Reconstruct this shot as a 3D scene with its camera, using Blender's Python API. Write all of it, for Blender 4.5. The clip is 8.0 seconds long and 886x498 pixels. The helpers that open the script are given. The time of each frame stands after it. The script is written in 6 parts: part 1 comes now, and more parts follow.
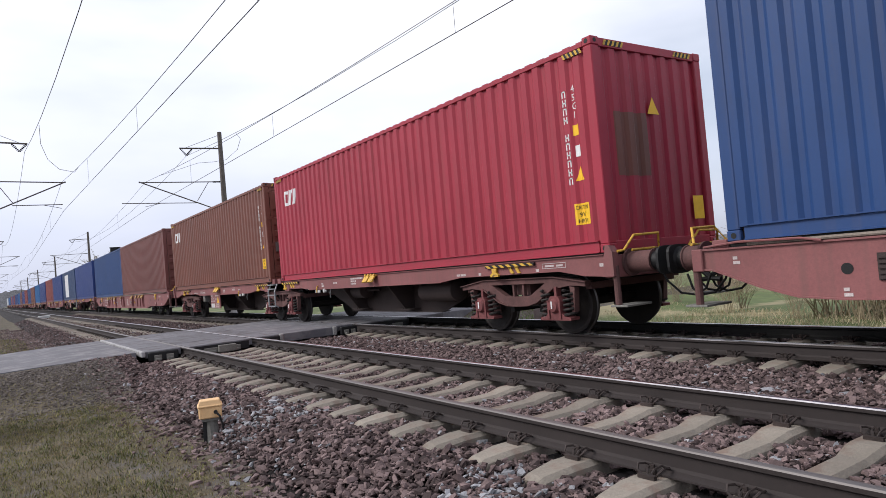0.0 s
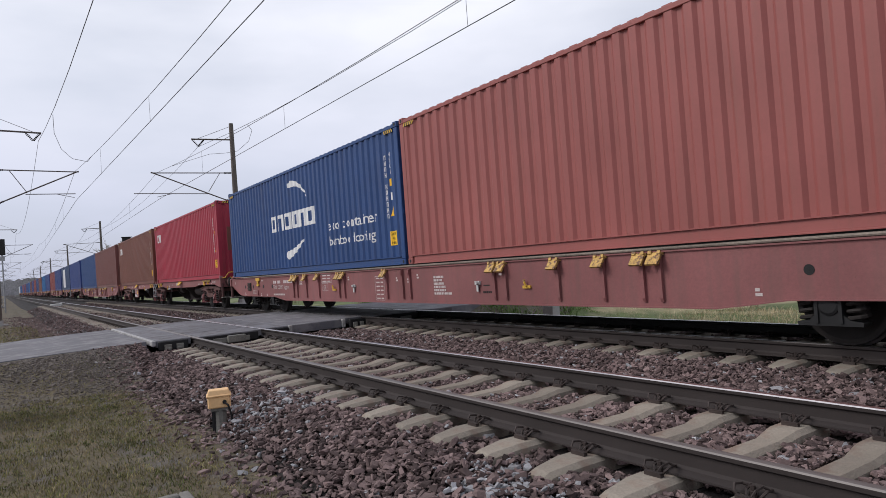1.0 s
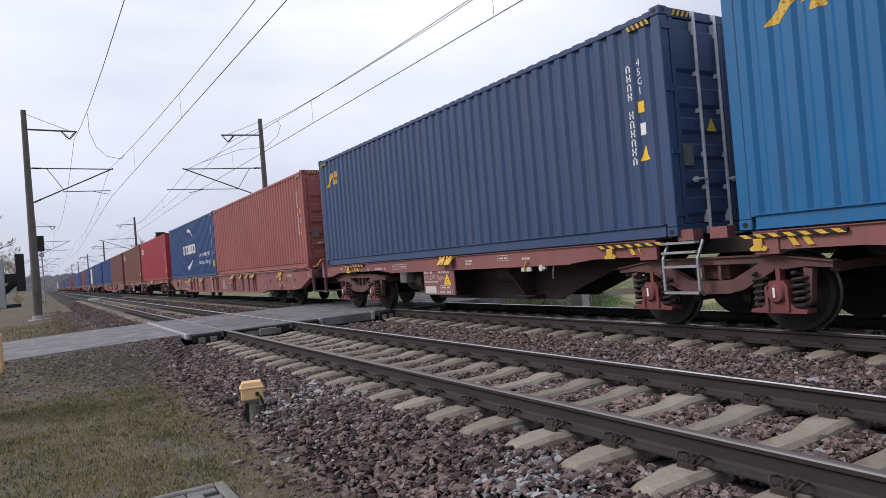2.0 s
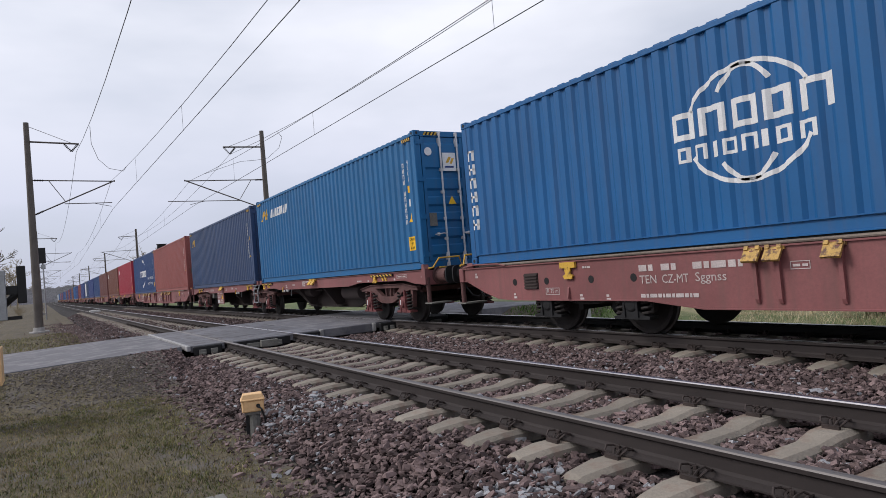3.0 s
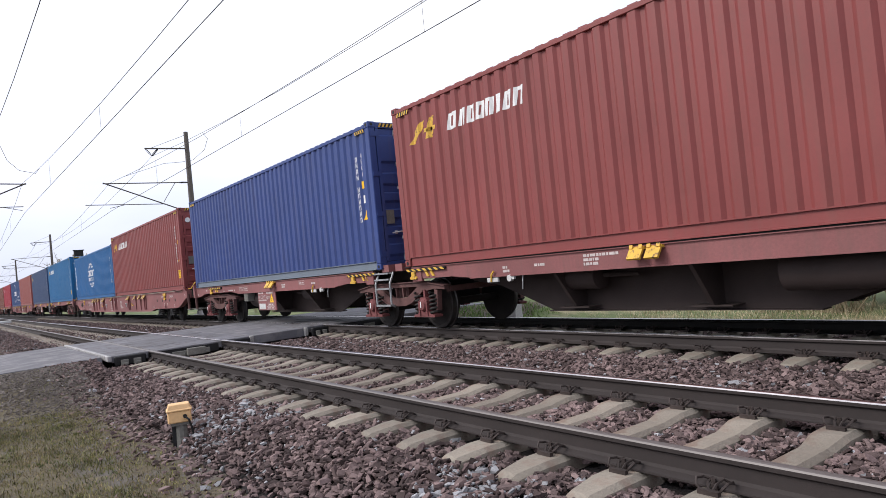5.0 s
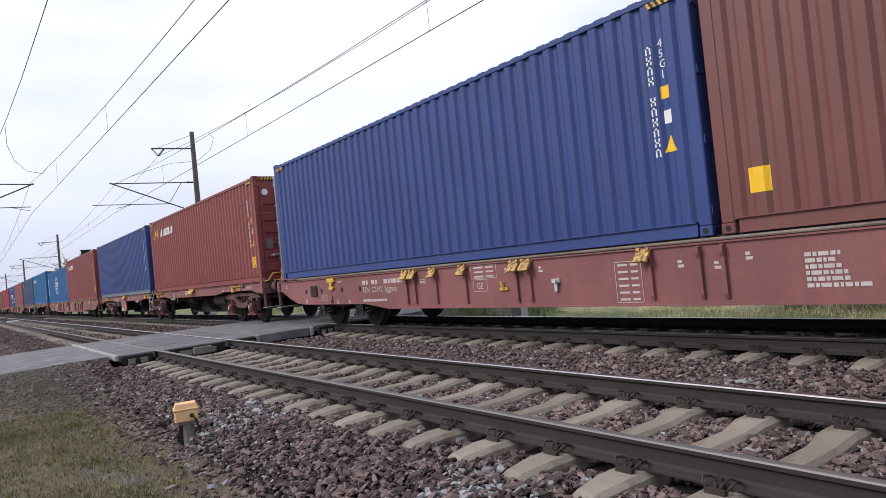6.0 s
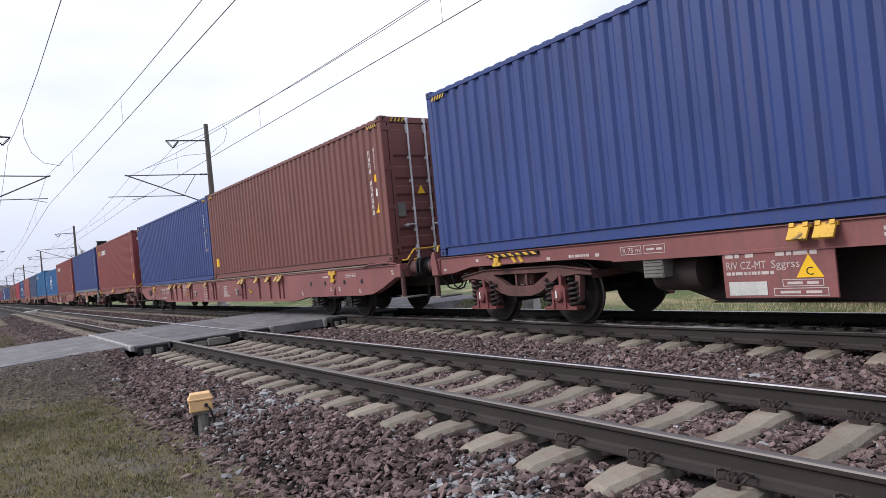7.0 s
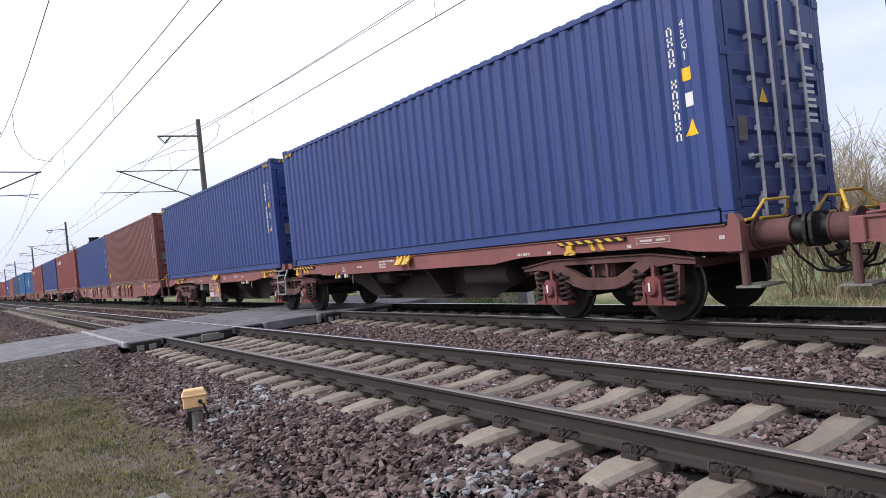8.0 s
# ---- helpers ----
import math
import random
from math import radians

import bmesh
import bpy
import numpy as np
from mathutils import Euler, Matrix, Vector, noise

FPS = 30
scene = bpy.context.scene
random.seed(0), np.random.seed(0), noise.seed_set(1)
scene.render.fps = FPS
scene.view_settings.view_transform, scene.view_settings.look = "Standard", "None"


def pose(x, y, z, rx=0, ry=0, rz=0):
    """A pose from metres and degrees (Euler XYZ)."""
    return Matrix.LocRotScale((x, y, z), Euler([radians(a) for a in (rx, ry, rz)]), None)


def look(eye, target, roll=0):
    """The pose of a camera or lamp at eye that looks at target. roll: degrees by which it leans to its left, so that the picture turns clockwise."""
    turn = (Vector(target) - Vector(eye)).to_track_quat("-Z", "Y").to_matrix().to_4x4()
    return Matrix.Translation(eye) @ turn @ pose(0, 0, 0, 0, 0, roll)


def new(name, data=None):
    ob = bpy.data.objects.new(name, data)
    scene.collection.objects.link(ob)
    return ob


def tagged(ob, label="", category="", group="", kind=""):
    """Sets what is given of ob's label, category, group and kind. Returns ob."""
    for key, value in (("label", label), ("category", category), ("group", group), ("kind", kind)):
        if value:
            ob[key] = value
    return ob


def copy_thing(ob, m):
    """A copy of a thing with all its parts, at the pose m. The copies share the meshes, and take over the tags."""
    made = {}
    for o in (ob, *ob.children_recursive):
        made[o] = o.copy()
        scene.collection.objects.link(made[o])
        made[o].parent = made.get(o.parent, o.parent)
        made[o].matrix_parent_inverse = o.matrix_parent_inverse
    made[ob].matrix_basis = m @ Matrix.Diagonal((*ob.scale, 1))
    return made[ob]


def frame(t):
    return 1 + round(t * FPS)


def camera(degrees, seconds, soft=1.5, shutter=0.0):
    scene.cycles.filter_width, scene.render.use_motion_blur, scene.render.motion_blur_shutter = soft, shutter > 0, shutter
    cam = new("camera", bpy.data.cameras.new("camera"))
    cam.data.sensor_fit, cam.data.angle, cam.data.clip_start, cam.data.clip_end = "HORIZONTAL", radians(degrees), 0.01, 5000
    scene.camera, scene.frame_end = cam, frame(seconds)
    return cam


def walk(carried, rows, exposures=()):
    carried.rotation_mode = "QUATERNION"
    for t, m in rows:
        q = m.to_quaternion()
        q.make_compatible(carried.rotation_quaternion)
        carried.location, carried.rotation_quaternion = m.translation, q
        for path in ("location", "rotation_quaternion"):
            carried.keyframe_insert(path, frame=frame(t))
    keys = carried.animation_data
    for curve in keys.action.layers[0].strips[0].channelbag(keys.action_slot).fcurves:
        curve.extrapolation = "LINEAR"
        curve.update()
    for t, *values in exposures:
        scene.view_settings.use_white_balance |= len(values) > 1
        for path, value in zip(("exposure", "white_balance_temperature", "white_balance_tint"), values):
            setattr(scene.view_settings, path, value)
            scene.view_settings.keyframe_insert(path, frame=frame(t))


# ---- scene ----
cam = camera(67.0, 8.0, soft=0.65)
EYE = 1.166      # lens above the rail tops
walk(cam, [
   (0.0, pose(0, 0, EYE, 90 + 1.631, 4.924, -34.251)),
   (0.5, pose(0, 0, EYE, 90 + 1.149, 4.788, -34.686)),
   (1.0, pose(0, 0, EYE, 90 + 1.171, 4.139, -33.461)),
   (1.5, pose(0, 0, EYE, 90 + 1.669, 4.210, -32.391)),
   (1.7, pose(0, 0, EYE, 90 + 0.683, 4.245, -31.539)),
   (2.8, pose(0, 0, EYE, 90 + 1.394, 5.088, -30.632)),
   (3.0, pose(0, 0, EYE, 90 + 1.648, 4.786, -30.936)),
   (3.5, pose(0, 0, EYE, 90 + 1.509, 4.903, -33.195)),
   (4.0, pose(0, 0, EYE, 90 + 1.221, 4.845, -34.130)),
   (4.5, pose(0, 0, EYE, 90 + -0.121, 4.445, -34.521)),
   (4.8, pose(0, 0, EYE, 90 + -1.674, 5.061, -36.822)),
   (5.0, pose(0, 0, EYE, 90 + 1.332, 5.586, -36.698)),
   (5.2, pose(0, 0, EYE, 90 + 1.128, 5.600, -36.627)),
   (6.3, pose(0, 0, EYE, 90 + 1.355, 5.713, -35.741)),
   (6.5, pose(0, 0, EYE, 90 + 0.600, 5.977, -34.594)),
   (7.0, pose(0, 0, EYE, 90 + 0.746, 5.514, -35.145)),
   (7.5, pose(0, 0, EYE, 90 + 0.172, 5.989, -35.406)),
   (8.0, pose(0, 0, EYE, 90 + 0.283, 5.695, -35.680)),
], exposures=[(t, e - 0.03) for t, e in ((0.0, 0.15), (0.5, -0.28), (1.0, -0.2), (1.5, -0.02), (3.0, -0.2), (3.5, -0.2), (4.0, -0.05), (4.5, 0.0), (5.0, 0.34), (6.3, 0.1), (7.0, 0.17), (7.5, 0.27), (8.0, 0.32))])

# ---- world, sun, exposure ----
SUN_UP, SUN_TURN = radians(40), radians(298)
world = bpy.data.worlds.new("sky")
scene.world = world
world.use_nodes = True
wn, wl = world.node_tree.nodes, world.node_tree.links
wn.clear()
sky = wn.new("ShaderNodeTexSky")
sky.sky_type, sky.sun_disc, sky.sun_elevation, sky.sun_rotation = "NISHITA", False, SUN_UP, SUN_TURN
sky.air_density, sky.dust_density = 1.0, 2.0
veil = wn.new("ShaderNodeMix"); veil.data_type = "RGBA"
cloud = wn.new("ShaderNodeTexNoise"); cloud.inputs["Scale"].default_value = 1.6; cloud.inputs["Detail"].default_value = 5
cloud_map = wn.new("ShaderNodeMapping"); cloud_map.inputs["Scale"].default_value = (1.0, 1.0, 3.0)
cloud_at = wn.new("ShaderNodeTexCoord")
wl.new(cloud_at.outputs["Generated"], cloud_map.inputs["Vector"])
wl.new(cloud_map.outputs["Vector"], cloud.inputs["Vector"])
ramp = wn.new("ShaderNodeMapRange")
ramp.inputs["From Min"].default_value, ramp.inputs["From Max"].default_value = 0.3, 0.68
ramp.inputs["To Min"].default_value, ramp.inputs["To Max"].default_value = 0.45, 1.0
wl.new(cloud.outputs["Fac"], ramp.inputs["Value"])
wl.new(ramp.outputs["Result"], veil.inputs["Factor"])
wl.new(sky.outputs["Color"], veil.inputs["A"])
height = wn.new("ShaderNodeSeparateXYZ")
wl.new(cloud_at.outputs["Generated"], height.inputs["Vector"])
rise = wn.new("ShaderNodeMapRange"); rise.inputs["From Max"].default_value = 0.34
wl.new(height.outputs["Z"], rise.inputs["Value"])
deck = wn.new("ShaderNodeMix"); deck.data_type = "RGBA"       # overcast: dimmer and bluer towards the horizon
deck.inputs["A"].default_value, deck.inputs["B"].default_value = (5.9, 6.3, 8.1, 1), (9.9, 10.1, 11.2, 1)
wl.new(rise.outputs["Result"], deck.inputs["Factor"])
wl.new(deck.outputs["Result"], veil.inputs["B"])
back = wn.new("ShaderNodeBackground"); back.inputs["Strength"].default_value = 0.112
wl.new(veil.outputs["Result"], back.inputs["Color"])
wout = wn.new("ShaderNodeOutputWorld")
wl.new(back.outputs["Background"], wout.inputs["Surface"])

sun_data = bpy.data.lights.new("sun", "SUN")
sun_data.energy, sun_data.angle, sun_data.color = 2.1, radians(22), (1.0, 0.96, 0.92)
sun = new("sun", sun_data)
sun.matrix_basis = look((0, 0, 60), (0 + 60 / math.tan(SUN_UP) * -math.sin(SUN_TURN), 60 / math.tan(SUN_UP) * -math.cos(SUN_TURN), 0))

# ---- materials ----
def material(name, color, rough=0.7, metal=0.0, big=1.5, small=40.0, vary=0.25, grain=0.2, bump=0.15, tint=None, island=0.0, each=0.0,
             streak=0.0, dirt=(0.12, 0.09, 0.07), spec=0.4, amount=0.5, stretch=(1, 1, 1)):
    """A surface with colour varied at two scales, relief, and where asked dirt that runs down."""
    m = bpy.data.materials.new(name)
    m.use_nodes = True
    n, l = m.node_tree.nodes, m.node_tree.links
    b = n["Principled BSDF"]
    b.inputs["Roughness"].default_value, b.inputs["Metallic"].default_value = rough, metal
    b.inputs["Specular IOR Level"].default_value = spec
    at = n.new("ShaderNodeTexCoord")
    mp = n.new("ShaderNodeMapping"); mp.inputs["Scale"].default_value = stretch
    l.new(at.outputs["Object"], mp.inputs["Vector"])
    def noise_at(scale, detail=4.0, rough_=0.6):
        t = n.new("ShaderNodeTexNoise")
        t.inputs["Scale"].default_value, t.inputs["Detail"].default_value, t.inputs["Roughness"].default_value = scale, detail, rough_
        l.new(mp.outputs["Vector"], t.inputs["Vector"])
        return t
    def mix(kind, fac, a, c):
        x = n.new("ShaderNodeMix"); x.data_type, x.blend_type = "RGBA", kind
        if isinstance(fac, float): x.inputs["Factor"].default_value = fac
        else: l.new(fac, x.inputs["Factor"])
        for sock, v in (("A", a), ("B", c)):
            if isinstance(v, tuple): x.inputs[sock].default_value = (*v, 1)
            else: l.new(v, x.inputs[sock])
        return x.outputs["Result"]
    def span(value, a, c, lo, hi):
        r = n.new("ShaderNodeMapRange")
        for k, v in (("From Min", a), ("From Max", c), ("To Min", lo), ("To Max", hi)): r.inputs[k].default_value = v
        l.new(value, r.inputs["Value"])
        return r.outputs["Result"]
    def grey(value):
        c = n.new("ShaderNodeCombineColor")
        for k in ("Red", "Green", "Blue"): l.new(value, c.inputs[k])
        return c.outputs["Color"]
    nb, ns = noise_at(big), noise_at(small, 3.0)
    col = mix("MULTIPLY", 1.0, tuple(color), grey(span(nb.outputs["Fac"], 0.25, 0.75, 1 - vary, 1 + vary)))
    col = mix("MULTIPLY", 1.0, col, grey(span(ns.outputs["Fac"], 0.25, 0.75, 1 - grain, 1 + grain)))
    if tint:
        nt = noise_at(big * 2.3 + 0.31, 5.0)
        col = mix("MIX", span(nt.outputs["Fac"], 0.62 - 0.3 * amount, 0.72 - 0.2 * amount, 0.0, 1.0), col, tuple(tint))
    if streak:
        sm = n.new("ShaderNodeMapping"); sm.inputs["Scale"].default_value = (9, 9, 0.45)
        l.new(at.outputs["Object"], sm.inputs["Vector"])
        st = n.new("ShaderNodeTexNoise"); st.inputs["Scale"].default_value, st.inputs["Detail"].default_value = 1.0, 5.0
        l.new(sm.outputs["Vector"], st.inputs["Vector"])
        col = mix("MIX", span(st.outputs["Fac"], 0.5, 0.8, 0.0, streak), col, tuple(dirt))
        spots = noise_at(14.0, 6.0, 0.7)
        col = mix("MIX", span(spots.outputs["Fac"], 0.68, 0.74, 0.0, min(1.0, streak * 1.5)), col, (0.09, 0.045, 0.03))
    if island or each:
        src = n.new("ShaderNodeNewGeometry").outputs["Random Per Island"] if island else n.new("ShaderNodeObjectInfo").outputs["Random"]
        k = island or each
        col = mix("MULTIPLY", 1.0, col, grey(span(src, 0, 1, 1 - k, 1 + k)))
    l.new(col, b.inputs["Base Color"])
    l.new(span(ns.outputs["Fac"], 0.2, 0.8, max(0.05, rough - 0.12), min(1.0, rough + 0.12)), b.inputs["Roughness"])
    if bump:
        bp = n.new("ShaderNodeBump"); bp.inputs["Strength"].default_value, bp.inputs["Distance"].default_value = bump, 0.02
        l.new(ns.outputs["Fac"], bp.inputs["Height"])
        l.new(bp.outputs["Normal"], b.inputs["Normal"])
    return m

def paint(name, color, streak=0.22, rough=0.5):
    return material(name, color, rough=rough, big=0.7, small=26, vary=0.13, grain=0.05, bump=0.05, streak=streak, spec=0.35)

P_RED = paint("carmine red paint", (0.33, 0.028, 0.05))
P_NAVY = paint("navy blue paint", (0.018, 0.056, 0.175))
P_ORANGE = paint("faded orange red paint", (0.29, 0.088, 0.08))
P_SLATE = paint("weathered slate blue paint", (0.034, 0.064, 0.145), 0.3)
P_AZURE = paint("azure blue paint", (0.010, 0.105, 0.285))
P_CYAN = paint("blue paint with a green cast", (0.011, 0.12, 0.29))
P_OXIDE = paint("oxide red paint", (0.215, 0.05, 0.048))
P_BLUE = paint("ultramarine blue paint", (0.028, 0.054, 0.192))
P_BROWN = paint("worn brown red paint", (0.16, 0.058, 0.052), 0.4)
P_MAROON = paint("dark brown paint", (0.17, 0.062, 0.045), 0.3)
P_RAIL = paint("slate grey primer", (0.14, 0.17, 0.21))
DUSTY = material("dusty grey brown steel", (0.2, 0.165, 0.14), rough=0.9, big=1.5, small=30, vary=0.35, grain=0.3, bump=0.1)
P_GREY = paint("pale grey paint", (0.55, 0.58, 0.6))
WAGON_RED = material("dusty red wagon paint", (0.22, 0.082, 0.082), rough=0.62, big=0.6, small=30, vary=0.24, grain=0.12, bump=0.08, streak=0.5, dirt=(0.13, 0.08, 0.07))
GIRDER = material("grimy brown underframe paint", (0.042, 0.029, 0.027), rough=0.75, big=1.2, small=30, vary=0.3, grain=0.15, bump=0.15, streak=0.3, dirt=(0.04, 0.03, 0.028))
BOGIE = material("brake dust on red brown steel", (0.105, 0.05, 0.047), rough=0.8, big=3, small=50, vary=0.35, grain=0.25, bump=0.2)
BOX_RED = material("red axle box paint", (0.15, 0.045, 0.046), rough=0.65, big=5, small=50, vary=0.3, grain=0.2)
WHEEL = material("rusty dark wheel steel", (0.022, 0.018, 0.017), rough=0.75, metal=0.1, big=4, small=60, vary=0.3, grain=0.2)
TREAD = material("worn wheel tread steel", (0.1, 0.095, 0.095), rough=0.5, metal=1.0, big=3, small=80, vary=0.12, grain=0.08, bump=0.03)
BLACK = material("black rubber and grease", (0.008, 0.008, 0.009), rough=0.6, big=6, small=60, vary=0.3, grain=0.2)
STEEL = material("grey galvanised steel", (0.33, 0.34, 0.35), rough=0.5, metal=0.6, big=4, small=60, vary=0.2, grain=0.12)
BAR = material("light grey galvanised lock bar", (0.58, 0.58, 0.6), rough=0.45, metal=0.2, big=4, small=50, vary=0.2, grain=0.15)
YELLOW = material("worn yellow paint", (0.62, 0.37, 0.05), rough=0.6, big=6, small=40, vary=0.15, grain=0.12, tint=(0.12, 0.07, 0.04), amount=0.25)
SPIGOT = material("rusty ochre spigot paint", (0.5, 0.31, 0.09), rough=0.65, big=7, small=40, vary=0.2, grain=0.15, tint=(0.13, 0.07, 0.045), amount=0.55)
# near-black web: the train's shade on the farthest rail, put into the colour
RAIL_SHADE = material("rail steel with the train's shade painted in", (0.006, 0.0055, 0.0055), rough=0.75, big=1.1, small=45, vary=0.2, grain=0.2, bump=0.1)
LABEL_Y = material("yellow sticker", (0.85, 0.5, 0.02), rough=0.5, big=6, small=60, vary=0.08, grain=0.05, bump=0.0)
WHITE = material("white stencil paint", (0.72, 0.72, 0.72), rough=0.6, big=4, small=60, vary=0.1, grain=0.1, bump=0.0)
STENCIL = material("worn pale stencil paint", (0.5, 0.43, 0.42), rough=0.7, big=5, small=60, vary=0.2, grain=0.25, bump=0.0)
RAIL_RUST = material("rust brown rail steel", (0.031, 0.024, 0.023), rough=0.8, metal=0.0, big=1.1, small=45, vary=0.2, grain=0.2, bump=0.1)
CLIP = material("rusty spring steel", (0.045, 0.033, 0.03), rough=0.65, metal=0.2, big=9, small=60, vary=0.3, grain=0.2, each=0.2)
RAIL_HEAD = material("polished rail head", (0.45, 0.43, 0.44), rough=0.3, metal=1.0, big=2.0, small=60, vary=0.1, grain=0.08, bump=0.02, stretch=(1, 0.05, 1))
RAIL_DULL = material("dull worn rail head", (0.17, 0.155, 0.15), rough=0.5, metal=0.5, big=2.0, small=60, vary=0.15, grain=0.12, bump=0.03, stretch=(1, 0.05, 1))
CONCRETE = material("weathered sleeper concrete", (0.225, 0.197, 0.163), rough=0.85, big=2.2, small=55, vary=0.2, grain=0.16, bump=0.3, tint=(0.2, 0.15, 0.12), amount=0.4, each=0.16)
PLINTH = material("grey concrete", (0.32, 0.31, 0.3), rough=0.85, big=2, small=40, vary=0.2, grain=0.15, bump=0.3)
STONE = material("red brown track ballast", (0.13, 0.094, 0.091), rough=0.85, big=0.8, small=70, vary=0.25, grain=0.3, bump=0.2, island=0.72, spec=0.15)
STONE_PICK = material("red brown ballast stone", (0.13, 0.094, 0.091), rough=0.85, big=0.8, small=70, vary=0.25, grain=0.3, bump=0.2, each=0.6, spec=0.15)
GRAVEL = material("fine grey brown gravel", (0.115, 0.098, 0.088), rough=0.9, big=1.2, small=60, vary=0.25, grain=0.25, bump=0.3, island=0.4)
STONE_PALE = material("pale grey ballast stone", (0.26, 0.26, 0.275), rough=0.85, big=0.8, small=60, vary=0.2, grain=0.25, bump=0.4, island=0.4)
# much darker than the stones: shade in the gaps is put into this colour
BED = material("ballast bed with painted gap shade", (0.012, 0.009, 0.009), rough=0.95, big=3, small=26, vary=0.3, grain=0.6, bump=1.0)
SOIL = material("soil and thin turf", (0.084, 0.068, 0.041), rough=0.95, big=1.1, small=24, vary=0.42, grain=0.5, bump=0.8, tint=(0.10, 0.088, 0.078), amount=0.35)
MEADOW = material("green meadow", (0.10, 0.13, 0.045), rough=0.95, big=0.08, small=2.5, vary=0.25, grain=0.3, bump=0.5, tint=(0.3, 0.26, 0.15), amount=0.3)
ASPHALT = material("worn grey asphalt", (0.13, 0.127, 0.14), rough=0.85, big=0.8, small=90, vary=0.2, grain=0.2, bump=0.25, tint=(0.2, 0.193, 0.2), amount=0.45)
PANEL = material("grey crossing panel", (0.14, 0.137, 0.15), rough=0.7, big=1.2, small=70, vary=0.2, grain=0.16, bump=0.2, tint=(0.085, 0.078, 0.08), amount=0.45, each=0.12)
EDGE_WHITE = material("white painted kerb edge", (0.5, 0.5, 0.49), rough=0.7, big=5, small=50, vary=0.15, grain=0.15)
KERB_GREY = material("worn white kerb paint", (0.36, 0.355, 0.36), rough=0.8, big=3, small=40, vary=0.25, grain=0.2, tint=(0.2, 0.19, 0.19), amount=0.45)
MAST = material("grey brown mast steel", (0.115, 0.10, 0.09), rough=0.7, metal=0.2, big=1.5, small=30, vary=0.25, grain=0.15, bump=0.1)
WIRE = material("dark copper wire", (0.05, 0.045, 0.045), rough=0.5, metal=0.5, bump=0.0)
BARK = material("bare grey brown twigs", (0.27, 0.225, 0.15), rough=0.9, big=1, small=20, vary=0.2, grain=0.2, each=0.25)
REED = material("dry straw reed", (0.5, 0.42, 0.28), rough=0.9, big=1, small=20, vary=0.2, grain=0.2, island=0.35)
GRASS = material("short spring grass", (0.14, 0.136, 0.045), rough=0.85, big=1.6, small=12, vary=0.4, grain=0.3, bump=0, island=0.6, tint=(0.24, 0.2, 0.1), amount=0.5)
STRAW = material("dead grass", (0.2, 0.155, 0.085), rough=0.9, big=1.6, small=12, vary=0.35, grain=0.3, bump=0, island=0.6)
MOSS = material("mossy green grass", (0.075, 0.095, 0.03), rough=0.9, big=2.0, small=12, vary=0.35, grain=0.3, bump=0, island=0.55)
GRASS_FAR = material("lush green verge grass", (0.105, 0.19, 0.038), rough=0.85, big=0.5, small=20, vary=0.3, grain=0.2, bump=0, island=0.4, tint=(0.24, 0.23, 0.1), amount=0.05)
BOX_Y = material("faded yellow plastic", (0.72, 0.46, 0.23), rough=0.6, big=6, small=40, vary=0.1, grain=0.06)
POST = material("grey weathered post", (0.16, 0.155, 0.14), rough=0.85, big=5, small=40, vary=0.25, grain=0.2)
# pale bluish grey: the haze of distance is mixed into the wood colour
FAR_WOOD = material("distant bare wood with painted haze", (0.30, 0.29, 0.31), rough=1.0, big=0.05, small=0.8, vary=0.3, grain=0.35, bump=0)

# ---- mesh helpers ----
def quad_box(bm, x0, x1, y0, y1, z0, z1):
    v = [bm.verts.new((x, y, z)) for x in (x0, x1) for y in (y0, y1) for z in (z0, z1)]
    for f in ((0, 1, 3, 2), (4, 6, 7, 5), (0, 4, 5, 1), (2, 3, 7, 6), (0, 2, 6, 4), (1, 5, 7, 3)):
        bm.faces.new([v[i] for i in f])

def prism(bm, outline, x0, x1):
    """An outline of (y, z) points, run from x0 to x1."""
    a = [bm.verts.new((x0, y, z)) for y, z in outline]
    b = [bm.verts.new((x1, y, z)) for y, z in outline]
    bm.faces.new(a); bm.faces.new(b[::-1])
    for i in range(len(a)):
        j = (i + 1) % len(a)
        bm.faces.new((a[j], a[i], b[i], b[j]))

def extrude_y(bm, outline, y0, y1):
    """An outline of (x, z) points, run from y0 to y1."""
    a = [bm.verts.new((x, y0, z)) for x, z in outline]
    b = [bm.verts.new((x, y1, z)) for x, z in outline]
    bm.faces.new(a); bm.faces.new(b[::-1])
    for i in range(len(a)):
        j = (i + 1) % len(a)
        bm.faces.new((a[j], a[i], b[i], b[j]))

def tube(bm, path, r, sides=8, taper=1.0):
    pts = [Vector(q) for q in path]
    rings = []
    for i, q in enumerate(pts):
        d = (pts[min(i + 1, len(pts) - 1)] - pts[max(i - 1, 0)]).normalized()
        u = d.orthogonal().normalized() if i == 0 else (rings_u - d * rings_u.dot(d)).normalized()
        rings_u = u
        w = d.cross(u)
        k = r * (1 + (taper - 1) * i / max(1, len(pts) - 1))
        rings.append([bm.verts.new(q + (u * math.cos(a) + w * math.sin(a)) * k) for a in (2 * math.pi * s / sides for s in range(sides))])
    for a, b in zip(rings, rings[1:]):
        for s in range(sides):
            bm.faces.new((a[s], a[(s + 1) % sides], b[(s + 1) % sides], b[s]))
    bm.faces.new(rings[0][::-1]); bm.faces.new(rings[-1])

